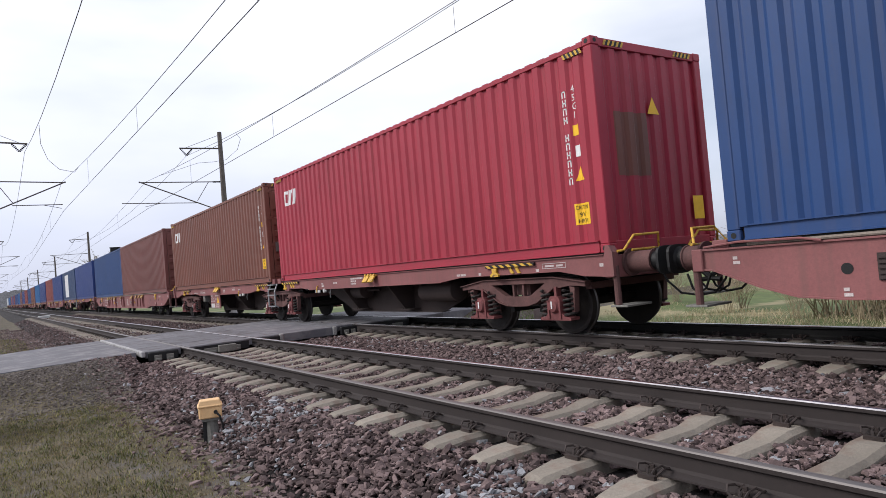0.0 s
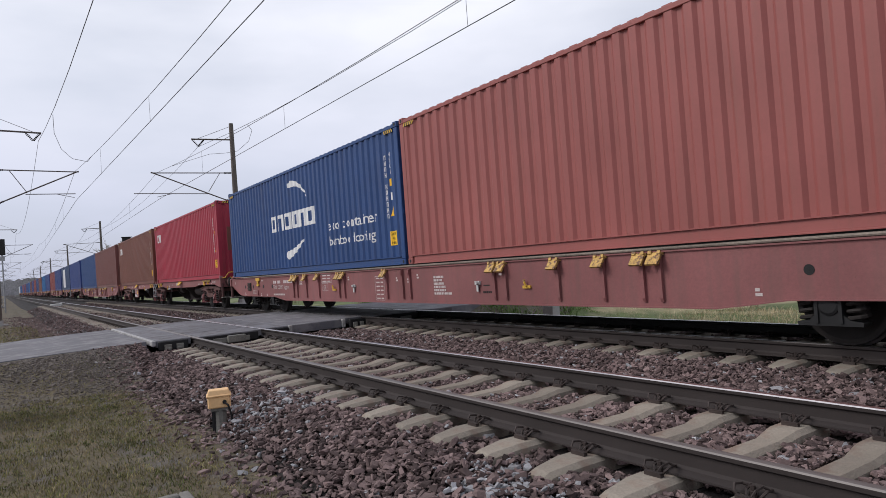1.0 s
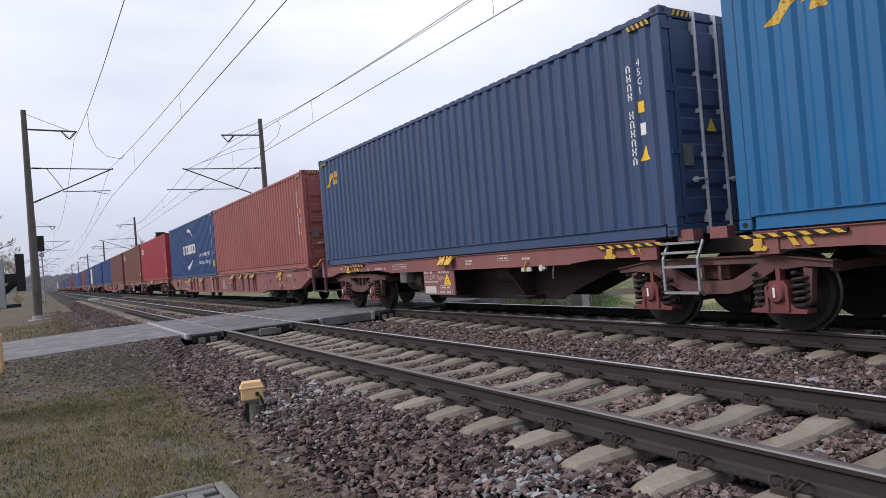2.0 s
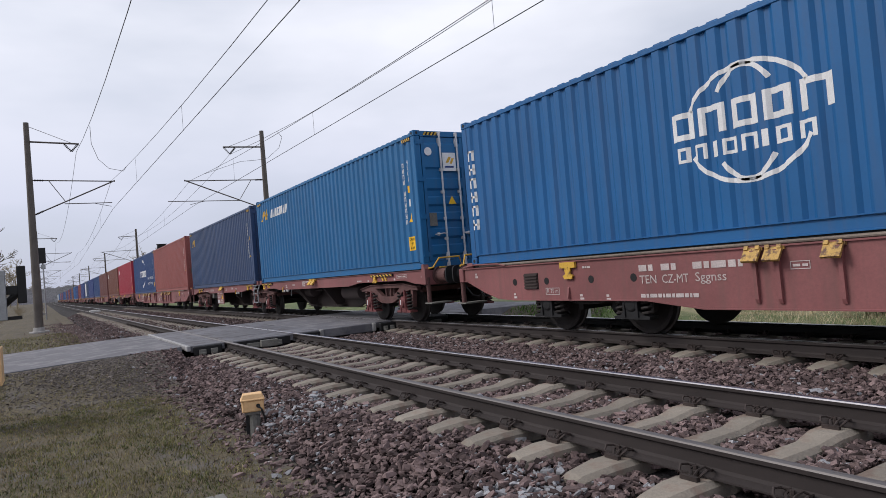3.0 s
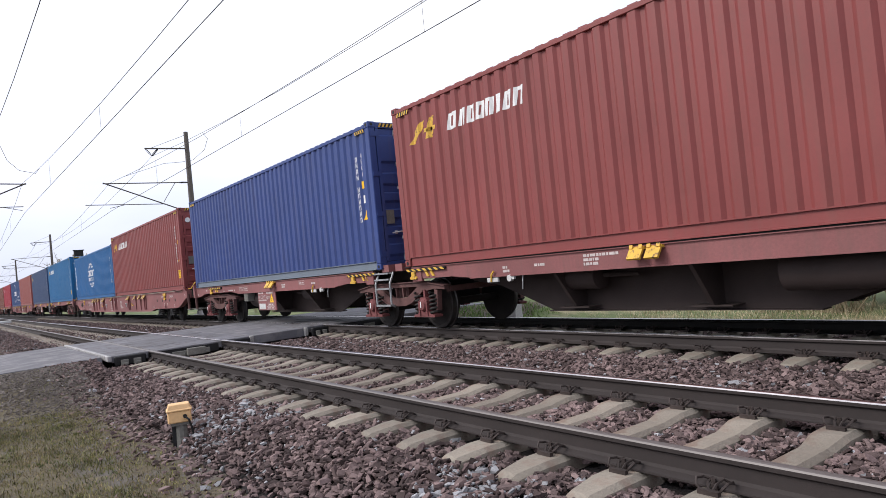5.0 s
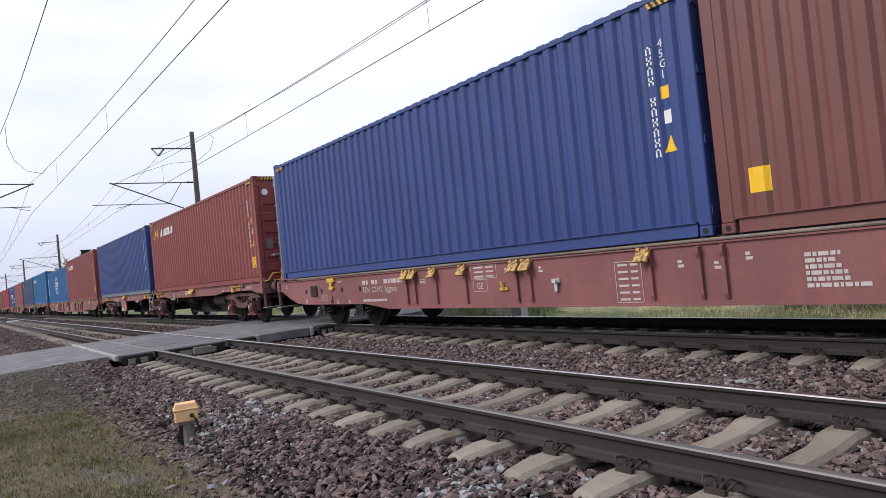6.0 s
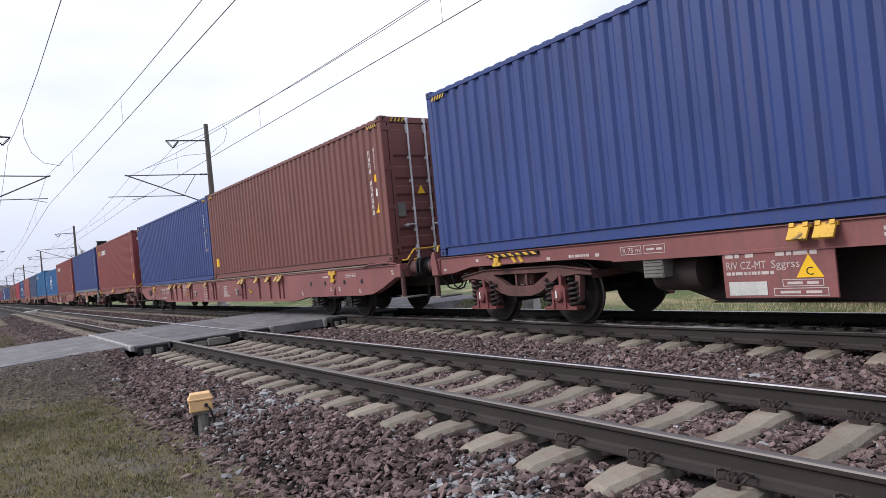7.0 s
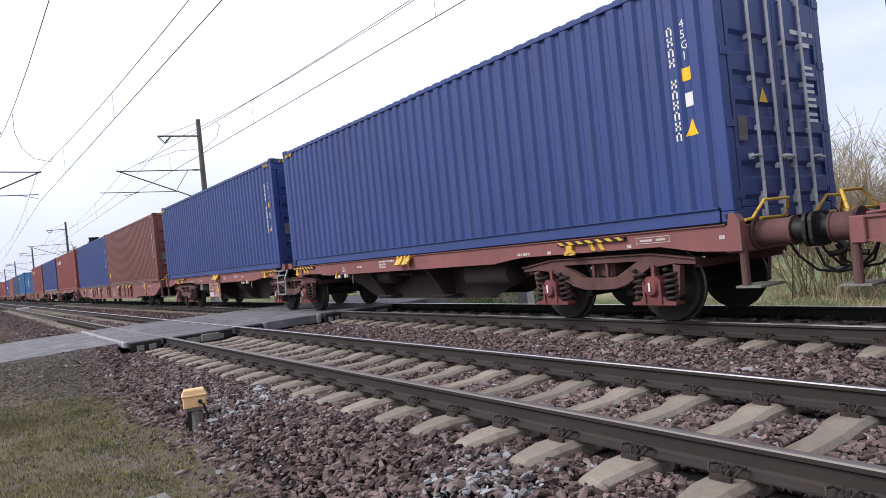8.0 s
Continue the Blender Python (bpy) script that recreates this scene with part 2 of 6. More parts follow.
def lathe(bm, profile, sides=28, along="x", at=(0, 0, 0)):
    """Turn (distance along the axis, radius) points round the axis."""
    rings = []
    for s, r in profile:
        ring = []
        for k in range(sides):
            a = 2 * math.pi * k / sides
            c, d = r * math.cos(a), r * math.sin(a)
            q = {"x": (s, c, d), "y": (c, s, d), "z": (c, d, s)}[along]
            ring.append(bm.verts.new(Vector(q) + Vector(at)))
        rings.append(ring)
    for a, b in zip(rings, rings[1:]):
        for k in range(sides):
            bm.faces.new((a[k], a[(k + 1) % sides], b[(k + 1) % sides], b[k]))
    bm.faces.new(rings[0][::-1]); bm.faces.new(rings[-1])

def mesh_of(name, bm, mat, smooth=False):
    bmesh.ops.recalc_face_normals(bm, faces=bm.faces)
    me = bpy.data.meshes.new(name)
    bm.to_mesh(me); bm.free()
    me.materials.append(mat)
    if smooth:
        for f in me.polygons: f.use_smooth = True
        me.set_sharp_from_angle(angle=radians(35))
    return me

def part(name, bm, mat, parent, label="", bevel=0.0, smooth=False):
    if bevel:
        bmesh.ops.bevel(bm, geom=bm.edges[:], offset=bevel, segments=1, affect="EDGES", clamp_overlap=True)
    ob = new(name, mesh_of(name, bm, mat, smooth))
    ob.parent = parent
    if label: ob["label"] = label
    return ob

def boxed(name, dims, mat, parent, label="", bevel=0.0):
    bm = bmesh.new(); quad_box(bm, *dims)
    return part(name, bm, mat, parent, label, bevel)

def raw_mesh(name, verts, faces, mat, smooth=False):
    """A large mesh from arrays; all faces have the same number of corners."""
    me = bpy.data.meshes.new(name)
    n, k = faces.shape
    me.vertices.add(len(verts)); me.vertices.foreach_set("co", verts.astype(np.float32).ravel())
    me.loops.add(n * k); me.loops.foreach_set("vertex_index", faces.astype(np.int32).ravel())
    me.polygons.add(n); me.polygons.foreach_set("loop_start", np.arange(0, n * k, k, dtype=np.int32))
    me.update(calc_edges=True); me.validate()
    me.materials.append(mat)
    me.polygons.foreach_set("use_smooth", np.full(n, smooth, dtype=bool))
    return me

def lettering(words, size, mat_, parent, place, name="lettering", width=None, shape=None):
    """Words on a side that faces -x: place is (x, y, z) of the left end of the base line; they run towards -y."""
    cu = bpy.data.curves.new(name, "FONT"); cu.body = words; cu.size = size; cu.resolution_u = 2
    tmp = bpy.data.objects.new(name, cu)
    me = bpy.data.meshes.new_from_object(tmp)
    bpy.data.objects.remove(tmp)
    bm = bmesh.new(); bm.from_mesh(me); bpy.data.meshes.remove(me)
    xs = [v.co.x for v in bm.verts]
    k = (width / (max(xs) - min(xs))) if width else 1.0
    for v in bm.verts: v.co = Vector((place[0], place[1] - v.co.x * k, place[2] + v.co.y))
    if shape: shape(bm)
    ob = part(name, bm, mat_, parent)
    return tagged(ob, "small painted letters", kind="stuff") if size < 0.2 else ob

# ---- plan: tracks run along y ----
NEAR, FAR = 4.055, 8.131          # track centres
GAUGE = 0.7535                    # half the distance between rail centres
PITCH = 0.603                     # sleeper spacing
ROAD0, ROAD1 = 14.6, 20.7         # level crossing

def smooth01(v, a, b):
    u = min(1.0, max(0.0, (v - a) / (b - a)))
    return u * u * (3 - 2 * u)

def ground_height(x, y):
    """The natural ground and the road bank."""
    z = -0.52 + 0.05 * noise.noise((x * 0.35, y * 0.35, 0.0)) + 0.02 * noise.noise((x * 1.7, y * 1.7, 3.0))
    road = smooth01(y, ROAD0 - 3.0, ROAD0 + 0.12) * (1 - smooth01(y, ROAD1 - 0.05, ROAD1 + 3.0))
    road *= 1 - smooth01(x, 2.2, 2.6) + smooth01(x, 10.2, 10.6)
    z = z * (1 - road) + (-0.03 - 0.10 * smooth01(abs(x - 6.2), 3.6, 8.5)) * road
    if x > 10.5: z -= 0.22 * smooth01(x, 10.5, 13.5) * (1 - road)
    if -2 < x < 1 and y > 22: z += 0.12 * smooth01(y, 22, 26) * (1 - smooth01(y, 60, 90))
    return z

def sheet(name, xs, ys, height, mat, smooth=True):
    xs, ys = list(xs), list(ys)
    v = np.array([(x, y, height(x, y)) for y in ys for x in xs])
    w = len(xs)
    f = np.array([(j * w + i, j * w + i + 1, (j + 1) * w + i + 1, (j + 1) * w + i) for j in range(len(ys) - 1) for i in range(w - 1)])
    return new(name, raw_mesh(name, v, f, mat, smooth))

def steps(*parts):
    out = []
    for a, b, s in parts:
        n = max(1, round((b - a) / s))
        out += [a + (b - a) * i / n for i in range(n)]
    return out + [parts[-1][1]]

ground = tagged(sheet("ground", steps((-900, -60, 120), (-60, -8, 4), (-8, 2.6, 0.22), (2.6, 10.4, 2.6), (10.4, 20, 0.6), (20, 80, 5), (80, 900, 120)),
                      steps((-300, -20, 40), (-20, 0, 2), (0, 24, 0.25), (24, 60, 2), (60, 200, 14), (200, 2500, 230)), ground_height, SOIL),
                "thin trampled turf and bare soil beside the railway", "ground", kind="structure")
meadow = tagged(sheet("meadow", steps((11.6, 40, 1.4), (40, 900, 60)), steps((-250, -20, 20), (-20, 40, 1.5), (40, 200, 10), (200, 2400, 150)),
                      lambda x, y: ground_height(x, y) + (0.03 if x > 12 else -0.06), MEADOW), "green meadow behind the railway", "meadow", kind="structure")

BED_SHAPE = ((1.55, -0.62), (1.8, -0.53), (2.35, -0.275), (2.6, -0.252), (5.5, -0.25), (6.1, -0.235), (6.7, -0.24), (9.55, -0.245), (9.9, -0.26), (10.6, -0.62), (10.8, -0.8))

def bed_height(x):
    for (a, za), (b, zb) in zip(BED_SHAPE, BED_SHAPE[1:]):
        if a <= x <= b: return za + (zb - za) * (x - a) / (b - a)
    return -0.8

bed_xs = sorted(set([q[0] for q in BED_SHAPE] + steps((1.55, 2.6, 0.1), (2.6, 9.9, 0.25), (9.9, 10.8, 0.15))))
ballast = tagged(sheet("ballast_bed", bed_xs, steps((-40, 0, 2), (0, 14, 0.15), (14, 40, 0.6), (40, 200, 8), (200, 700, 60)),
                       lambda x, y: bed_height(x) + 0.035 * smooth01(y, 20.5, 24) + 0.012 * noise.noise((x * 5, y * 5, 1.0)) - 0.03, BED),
                 "bed of red brown crushed stone under two tracks, gap shade painted dark", "ballast", kind="structure")

# ---- rails and sleepers ----
RAIL = ((-0.075, -0.172), (0.075, -0.172), (0.075, -0.161), (0.022, -0.143), (0.009, -0.125), (0.009, -0.052), (0.034, -0.036), (0.036, -0.012),
        (0.028, -0.003), (0.014, 0.0), (-0.014, 0.0), (-0.028, -0.003), (-0.036, -0.012), (-0.034, -0.036), (-0.009, -0.052), (-0.009, -0.125), (-0.022, -0.143), (-0.075, -0.161))

def rail_mesh(web, head):
    bm = bmesh.new()
    ys = steps((-40, 700, 20))
    rings = [[bm.verts.new((x, y, z)) for x, z in RAIL] for y in ys]
    n = len(RAIL)
    for a, b in zip(rings, rings[1:]):
        for i in range(n):
            j = (i + 1) % n
            f = bm.faces.new((a[i], a[j], b[j], b[i]))
            f.material_index = 1 if 8 <= i <= 11 else 0
    me = mesh_of("rail", bm, web, True)
    me.materials.append(head)
    return me

def sleeper_mesh():
    """Concrete sleeper: raised rail seats, lower waist, sloped flanks."""
    bm = bmesh.new()
    prof = ((-1.3, 0.105, -0.225), (-1.24, 0.105, -0.2), (-1.02, 0.13, -0.178), (-0.5, 0.13, -0.178), (-0.3, 0.11, -0.215), (0.3, 0.11, -0.215),
            (0.5, 0.13, -0.178), (1.02, 0.13, -0.178), (1.24, 0.105, -0.2), (1.3, 0.105, -0.225))
    rings = []
    for x, w, z in prof:
        t = w - 0.035
        rings.append([bm.verts.new(q) for q in ((x, -w - 0.02, -0.36), (x, -w, z - 0.03), (x, -t, z), (x, t, z), (x, w, z - 0.03), (x, w + 0.02, -0.36))])
    for a, b in zip(rings, rings[1:]):
        for i in range(5): bm.faces.new((a[i], a[i + 1], b[i + 1], b[i]))
    bm.faces.new(rings[0]); bm.faces.new(rings[-1][::-1])
    return mesh_of("sleeper", bm, CONCRETE)

def clip_mesh():
    """A spring clip with its screw, on the field or gauge side of a rail; it faces -x."""
    bm = bmesh.new()
    for s in (-1, 1):
        tube(bm, [(-0.05, 0.014 * s, 0.01), (-0.03, 0.026 * s, 0.04), (0.03, 0.034 * s, 0.05), (0.055, 0.055 * s, 0.03), (0.03, 0.085 * s, 0.045), (-0.03, 0.092 * s, 0.055), (-0.065, 0.075 * s, 0.03), (-0.06, 0.055 * s, 0.008)], 0.0075, 5)
    lathe(bm, ((-0.01, 0.02), (0.022, 0.02), (0.024, 0.014), (0.05, 0.014)), 6, "z", (-0.012, 0, 0.012))
    quad_box(bm, -0.085, -0.055, -0.06, 0.06, -0.012, 0.016)
    return mesh_of("rail_clip", bm, CLIP)

RAIL_ME, RAIL_DULL_ME, RAIL_DARK_ME, SLEEPER_ME, CLIP_ME = rail_mesh(RAIL_RUST, RAIL_HEAD), rail_mesh(RAIL_RUST, RAIL_DULL), rail_mesh(RAIL_SHADE, RAIL_HEAD), sleeper_mesh(), clip_mesh()

def track(name, x, first, label):
    base = tagged(new(name), label, "railway track", kind="structure")
    base.location = (x, 0, 0)
    for s in (-1, 1):
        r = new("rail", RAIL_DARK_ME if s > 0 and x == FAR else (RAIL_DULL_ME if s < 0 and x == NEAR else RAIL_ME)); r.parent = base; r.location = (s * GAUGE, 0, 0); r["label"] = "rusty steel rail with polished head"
    y = first - 8 * PITCH
    while y < 75:
        if not ROAD0 + 0.05 < y < ROAD1 - 0.05:
            o = new("sleeper", SLEEPER_ME); o.parent = base
            o.location = (random.uniform(-0.008, 0.008), y, 0.0 if y < ROAD1 else -0.015)
            o.rotation_euler = (0, 0, random.uniform(-0.006, 0.006))
            if y < 34:
                for s in (-1, 1):
                    for side in (-1, 1):
                        c = new("rail_clip", CLIP_ME); c.parent = o
                        c.location = (s * GAUGE + side * 0.078, random.uniform(-0.006, 0.006), -0.168)
                        c.rotation_euler = (0, 0, 0 if side < 0 else math.pi)
        y += PITCH
    return base

track_near = track("track_near", NEAR, 2.09, "empty railway track on concrete sleepers")
track_far = track("track_far", FAR, 3.5, "railway track on concrete sleepers under the train")

# ---- train ----
SPEED, SILL = 19.6, 1.185          # metres a second, away along +y; container floor height
WALL_IN, CYC = 0.036, 0.278

def wave(y):
    """How far the corrugated wall lies behind its outer face at y."""
    u = (y / CYC) % 1.0
    if u < 0.40: return 0.0
    if u < 0.58: return WALL_IN * (u - 0.40) / 0.18
    if u < 0.82: return WALL_IN
    return WALL_IN * (1.0 - u) / 0.18

def wave_breaks(a, b):
    out, k = [], math.floor(a / CYC) - 1
    while k * CYC < b:
        out += [k * CYC + u * CYC for u in (0.0, 0.40, 0.58, 0.82)]
        k += 1
    return [q for q in out if a < q < b]

def conform(bm):
    """Lay a flat drawing on the corrugated side (x is measured from the outer face)."""
    ys = [v.co.y for v in bm.verts]
    for q in wave_breaks(min(ys), max(ys)):
        bmesh.ops.bisect_plane(bm, geom=bm.verts[:] + bm.edges[:] + bm.faces[:], plane_co=(0, q, 0), plane_no=(0, 1, 0))
    for v in bm.verts: v.co.x += wave(v.co.y)

LEN, WID = 12.192, 2.438
HIGH, LOWER = 2.96, 2.655
SKIN = -WID / 2 + 0.012            # outer face of the side wall that faces -x

def corrugated(sx, length, z0, z1):
    bm = bmesh.new()
    ys = [-length / 2] + wave_breaks(-length / 2, length / 2) + [length / 2]
    a, b = [], []
    for y in ys:
        x = sx * (-SKIN - wave(y))
        a.append(bm.verts.new((x, y, z0))); b.append(bm.verts.new((x, y, z1)))
    for i in range(len(ys) - 1): bm.faces.new((a[i], a[i + 1], b[i + 1], b[i]))
    return bm

def container(tall, paint_, doors=True, holes=True, name="shipping_container"):
    """A forty-foot container: its base centre is the origin, its doors face -y."""
    h = HIGH if tall else LOWER
    root = new(name)
    hl, hw = LEN / 2, WID / 2
    for s in (-1, 1):
        part("side_wall", corrugated(s, LEN - 0.32, 0.15, h - 0.10), paint_, root)
        bm = bmesh.new()          # a channel: web set back between two lips
        extrude_y(bm, [(s * (hw - q), z) for q, z in ((0.0, 0.175), (0.0, 0.160), (0.03, 0.154), (0.026, 0.022), (0.004, 0.016), (0.004, 0.004), (0.08, 0.004), (0.08, 0.175))], -hl + 0.2, hl - 0.2)
        part("bottom_rail", bm, paint_, root)
        boxed("top_rail", (s * hw - 0.05 * (s > 0), s * hw + 0.05 * (s < 0), -hl + 0.16, hl - 0.16, h - 0.115, h - 0.045), paint_, root, bevel=0.006)
        for e in (-1, 1):
            x0, x1 = sorted((s * hw, s * (hw - 0.16)))
            y0, y1 = sorted((e * hl, e * (hl - 0.165)))
            boxed("corner_post", (x0 + 0.004, x1 - 0.004, y0 + 0.004, y1 - 0.004, 0.118, h - 0.118), paint_, root, bevel=0.012)
            for z0 in (0.0, h - 0.118):
                bm = bmesh.new()
                quad_box(bm, x0, x1, y0, y1, z0, z0 + 0.118)
                bmesh.ops.bevel(bm, geom=bm.edges[:], offset=0.01, segments=1, affect="EDGES")
                c = part("corner_casting", bm, paint_, root)
                if not holes or s > 0: continue
                bm = bmesh.new(); lathe(bm, ((-0.003, 0.034), (0.004, 0.034)), 10, "x", (s * hw, e * (hl - 0.085), z0 + 0.06)); part("casting_hole", bm, BLACK, c)
                bm = bmesh.new(); lathe(bm, ((-0.003, 0.03), (0.004, 0.03)), 10, "y", (s * (hw - 0.08), e * hl, z0 + 0.06)); part("casting_hole", bm, BLACK, c)
    # roof, floor, cross rails
    bm = bmesh.new()
    n = 44
    for i in range(n):
        y0 = -hl + 0.17 + (LEN - 0.34) * i / n
        quad_box(bm, -hw + 0.05, hw - 0.05, y0, y0 + (LEN - 0.34) / n * 0.55, h - 0.06, h - 0.015)
    quad_box(bm, -hw + 0.05, hw - 0.05, -hl + 0.1, hl - 0.1, h - 0.07, h - 0.05)
    part("roof", bm, paint_, root)
    boxed("floor", (-hw + 0.06, hw - 0.06, -hl + 0.12, hl - 0.12, 0.012, 0.16), GIRDER, root)
    for e in (-1, 1):
        y0, y1 = sorted((e * (hl - 0.012), e * (hl - 0.1)))
        boxed("end_header", (-hw + 0.16, hw - 0.16, y0, y1, h - 0.13, h - 0.01), paint_, root, bevel=0.006)
        boxed("end_sill", (-hw + 0.16, hw - 0.16, y0, y1, 0.01, 0.15), paint_, root, bevel=0.006)
    # closed ends: corrugated sheet
    def end_sheet(e):
        bm = bmesh.new()
        xs = [-hw + 0.15] + wave_breaks(-hw + 0.15, hw - 0.15) + [hw - 0.15]
        a = [bm.verts.new((x, e * (hl - 0.03 - wave(x)), 0.14)) for x in xs]
        b = [bm.verts.new((x, e * (hl - 0.03 - wave(x)), h - 0.12)) for x in xs]
        for i in range(len(xs) - 1): bm.faces.new((a[i], a[i + 1], b[i + 1], b[i]))
        part("end_wall", bm, paint_, root)
    end_sheet(1)
    if not doors:
        end_sheet(-1)
    else:
        y = -hl + 0.035
        for s in (-1, 1):
            x0, x1 = sorted((s * 0.006, s * (hw - 0.165)))
            face = [(y, 0.16)]
            rows_ = (0.24, 0.62, 0.98, 1.32, 1.66, 2.12)
            for z0, z1 in zip(rows_, (0.50, 0.86, 1.20, 1.54, 1.94, h - 0.26)):
                face += [(y, z0), (y - 0.032, z0 + 0.05), (y - 0.032, z1 - 0.03), (y, z1)]
            face += [(y, h - 0.14), (y + 0.04, h - 0.14), (y + 0.04, 0.16)]
            bm = bmesh.new(); prism(bm, face, x0 + 0.07, x1 - 0.07)
            for a, b in ((x0, x0 + 0.07), (x1 - 0.07, x1)):
                prism(bm, ((y - 0.034, 0.16), (y - 0.034, h - 0.14), (y + 0.04, h - 0.14), (y + 0.04, 0.16)), a, b)
            bmesh.ops.remove_doubles(bm, verts=bm.verts[:], dist=0.0001)
            d = part("door", bm, paint_, root)
            for bx in (s * 0.17, s * 0.60):
                bm = bmesh.new()
                tube(bm, [(bx, y - 0.06, 0.03), (bx, y - 0.06, h - 0.03)], 0.021, 8)
                for z, tall_ in ((0.06, 0.05), (0.24, 0.08), (0.62, 0.03), (1.05, 0.03), (h * 0.55, 0.03), (h - 0.85, 0.03), (h - 0.25, 0.09), (h - 0.07, 0.04)):
                    quad_box(bm, bx - 0.034, bx + 0.034, y - 0.056, y, z - tall_, z + tall_)
                part("lock_bar", bm, BAR, d)
                if not holes: continue
                bm = bmesh.new()
                z, w = 0.72, (1 if bx > 0 else -1) * (1 if abs(bx) > 0.3 else -1)
                tube(bm, [(bx, y - 0.075, z), (bx + w * 0.1, y - 0.09, z + 0.01), (bx + w * 0.3, y - 0.085, z - 0.01)], 0.014, 6)
                quad_box(bm, bx + w * 0.2 - 0.018, bx + w * 0.2 + 0.018, y - 0.08, y, z - 0.035, z + 0.035)
                part("door_handle", bm, BAR, d)
            x2, x3 = sorted((s * (hw - 0.19), s * (hw - 0.03)))
            for k in range(4 if holes else 0):
                z = 0.3 + k * (h - 0.55) / 3
                boxed("hinge", (x2, x3, y - 0.045, y - 0.005, z - 0.05, z + 0.05), paint_, d)
            if not holes: continue
            if s < 0:
                bm = bmesh.new(); quad_box(bm, -0.98, -0.80, y - 0.042, y - 0.034, 0.90, 1.18); part("plate", bm, POST, d, "small grey data plate")
                bm = bmesh.new(); bm.faces.new([bm.verts.new((a, y - 0.038, b)) for a, b in ((-0.48, 1.36), (-0.28, 1.36), (-0.38, 1.54))]); part("warning_triangle", bm, LABEL_Y, d)
            else:
                bm = bmesh.new()
                for z, wide in ((h - 0.68, (0.42, 0.09)), (h - 0.82, (0.18,)), (1.86, (0.2,)), (1.78, (0.22,)), (1.64, (0.2,)), (1.56, (0.2,)), (1.46, (0.22,)), (1.38, (0.22,)), (1.27, (0.22,)), (1.19, (0.22,))):
                    u = 0.68 if z < h - 0.7 else 0.4
                    for w in wide:
                        quad_box(bm, u, u + w, y - 0.042, y - 0.036, z - 0.028, z + 0.028 if z > 2 else z + 0.012); u += w + 0.06
                tagged(part("stencil_mark", bm, WHITE, d), "small white stencilled lines", kind="stuff")
    return root

def repaint(root, old, fresh):
    for o in root.children_recursive:
        if o.data and o.data.materials and o.data.materials[0] == old:
            o.material_slots[0].link = "OBJECT"
            o.material_slots[0].material = fresh

TALL = container(True, P_RED)
TALL_SHUT = container(True, P_RED, doors=False)
LOW = container(False, P_RED)
PLAIN = container(True, P_RED, holes=False)

def rows_of_bars(root, y, z_top, count, high=0.095, wide=0.072, gap=0.028, mat_=None, across=False):
    """Unreadable characters as small upright bars, written downwards on the side wall."""
    bm = bmesh.new()
    for k in range(count):
        if count > 6 and k in (4, count - 1): continue
        z = z_top - k * (high + gap)
        for a, b, c, d in ((0, wide * 0.28, 0, high), (wide * 0.72, wide, 0, high), (0.0, wide, high * 0.4, high * 0.6) if k % 2 else (0.0, wide, high * 0.8, high)):
            f = [bm.verts.new((SKIN - 0.004, y - u, z - high + w)) for u, w in ((a, c), (b, c), (b, d), (a, d))]
            bm.faces.new(f)
    conform(bm)
    ob = part("number_mark", bm, mat_ or WHITE, root)
    return tagged(ob, "small white stencilled characters", kind="stuff")

def patch(root, name, pts, mat_, label=""):
    """A flat painted or stuck shape on the side wall; pts are (y, z)."""
    bm = bmesh.new()
    bm.faces.new([bm.verts.new((SKIN - 0.003, y, z)) for y, z in pts])
    conform(bm)
    return part(name, bm, mat_, root, label)

def band(root, name, path, widths, mat_, label=""):
    """A painted stroke along a path of (y, z) points on the side wall."""
    bm = bmesh.new()
    n = len(path)
    up, dn = [], []
    for i, (y, z) in enumerate(path):
        a, b = Vector(path[max(0, i - 1)]), Vector(path[min(n - 1, i + 1)])
        d = (b - a).normalized() if (b - a).length > 0 else Vector((1, 0))
        q = Vector((-d.y, d.x)) * widths[i] / 2
        up.append(bm.verts.new((SKIN - 0.003, y + q.x, z + q.y))); dn.append(bm.verts.new((SKIN - 0.003, y - q.x, z - q.y)))
    for i in range(n - 1): bm.faces.new((up[i], up[i + 1], dn[i + 1], dn[i]))
    conform(bm)
    return part(name, bm, mat_, root, label)

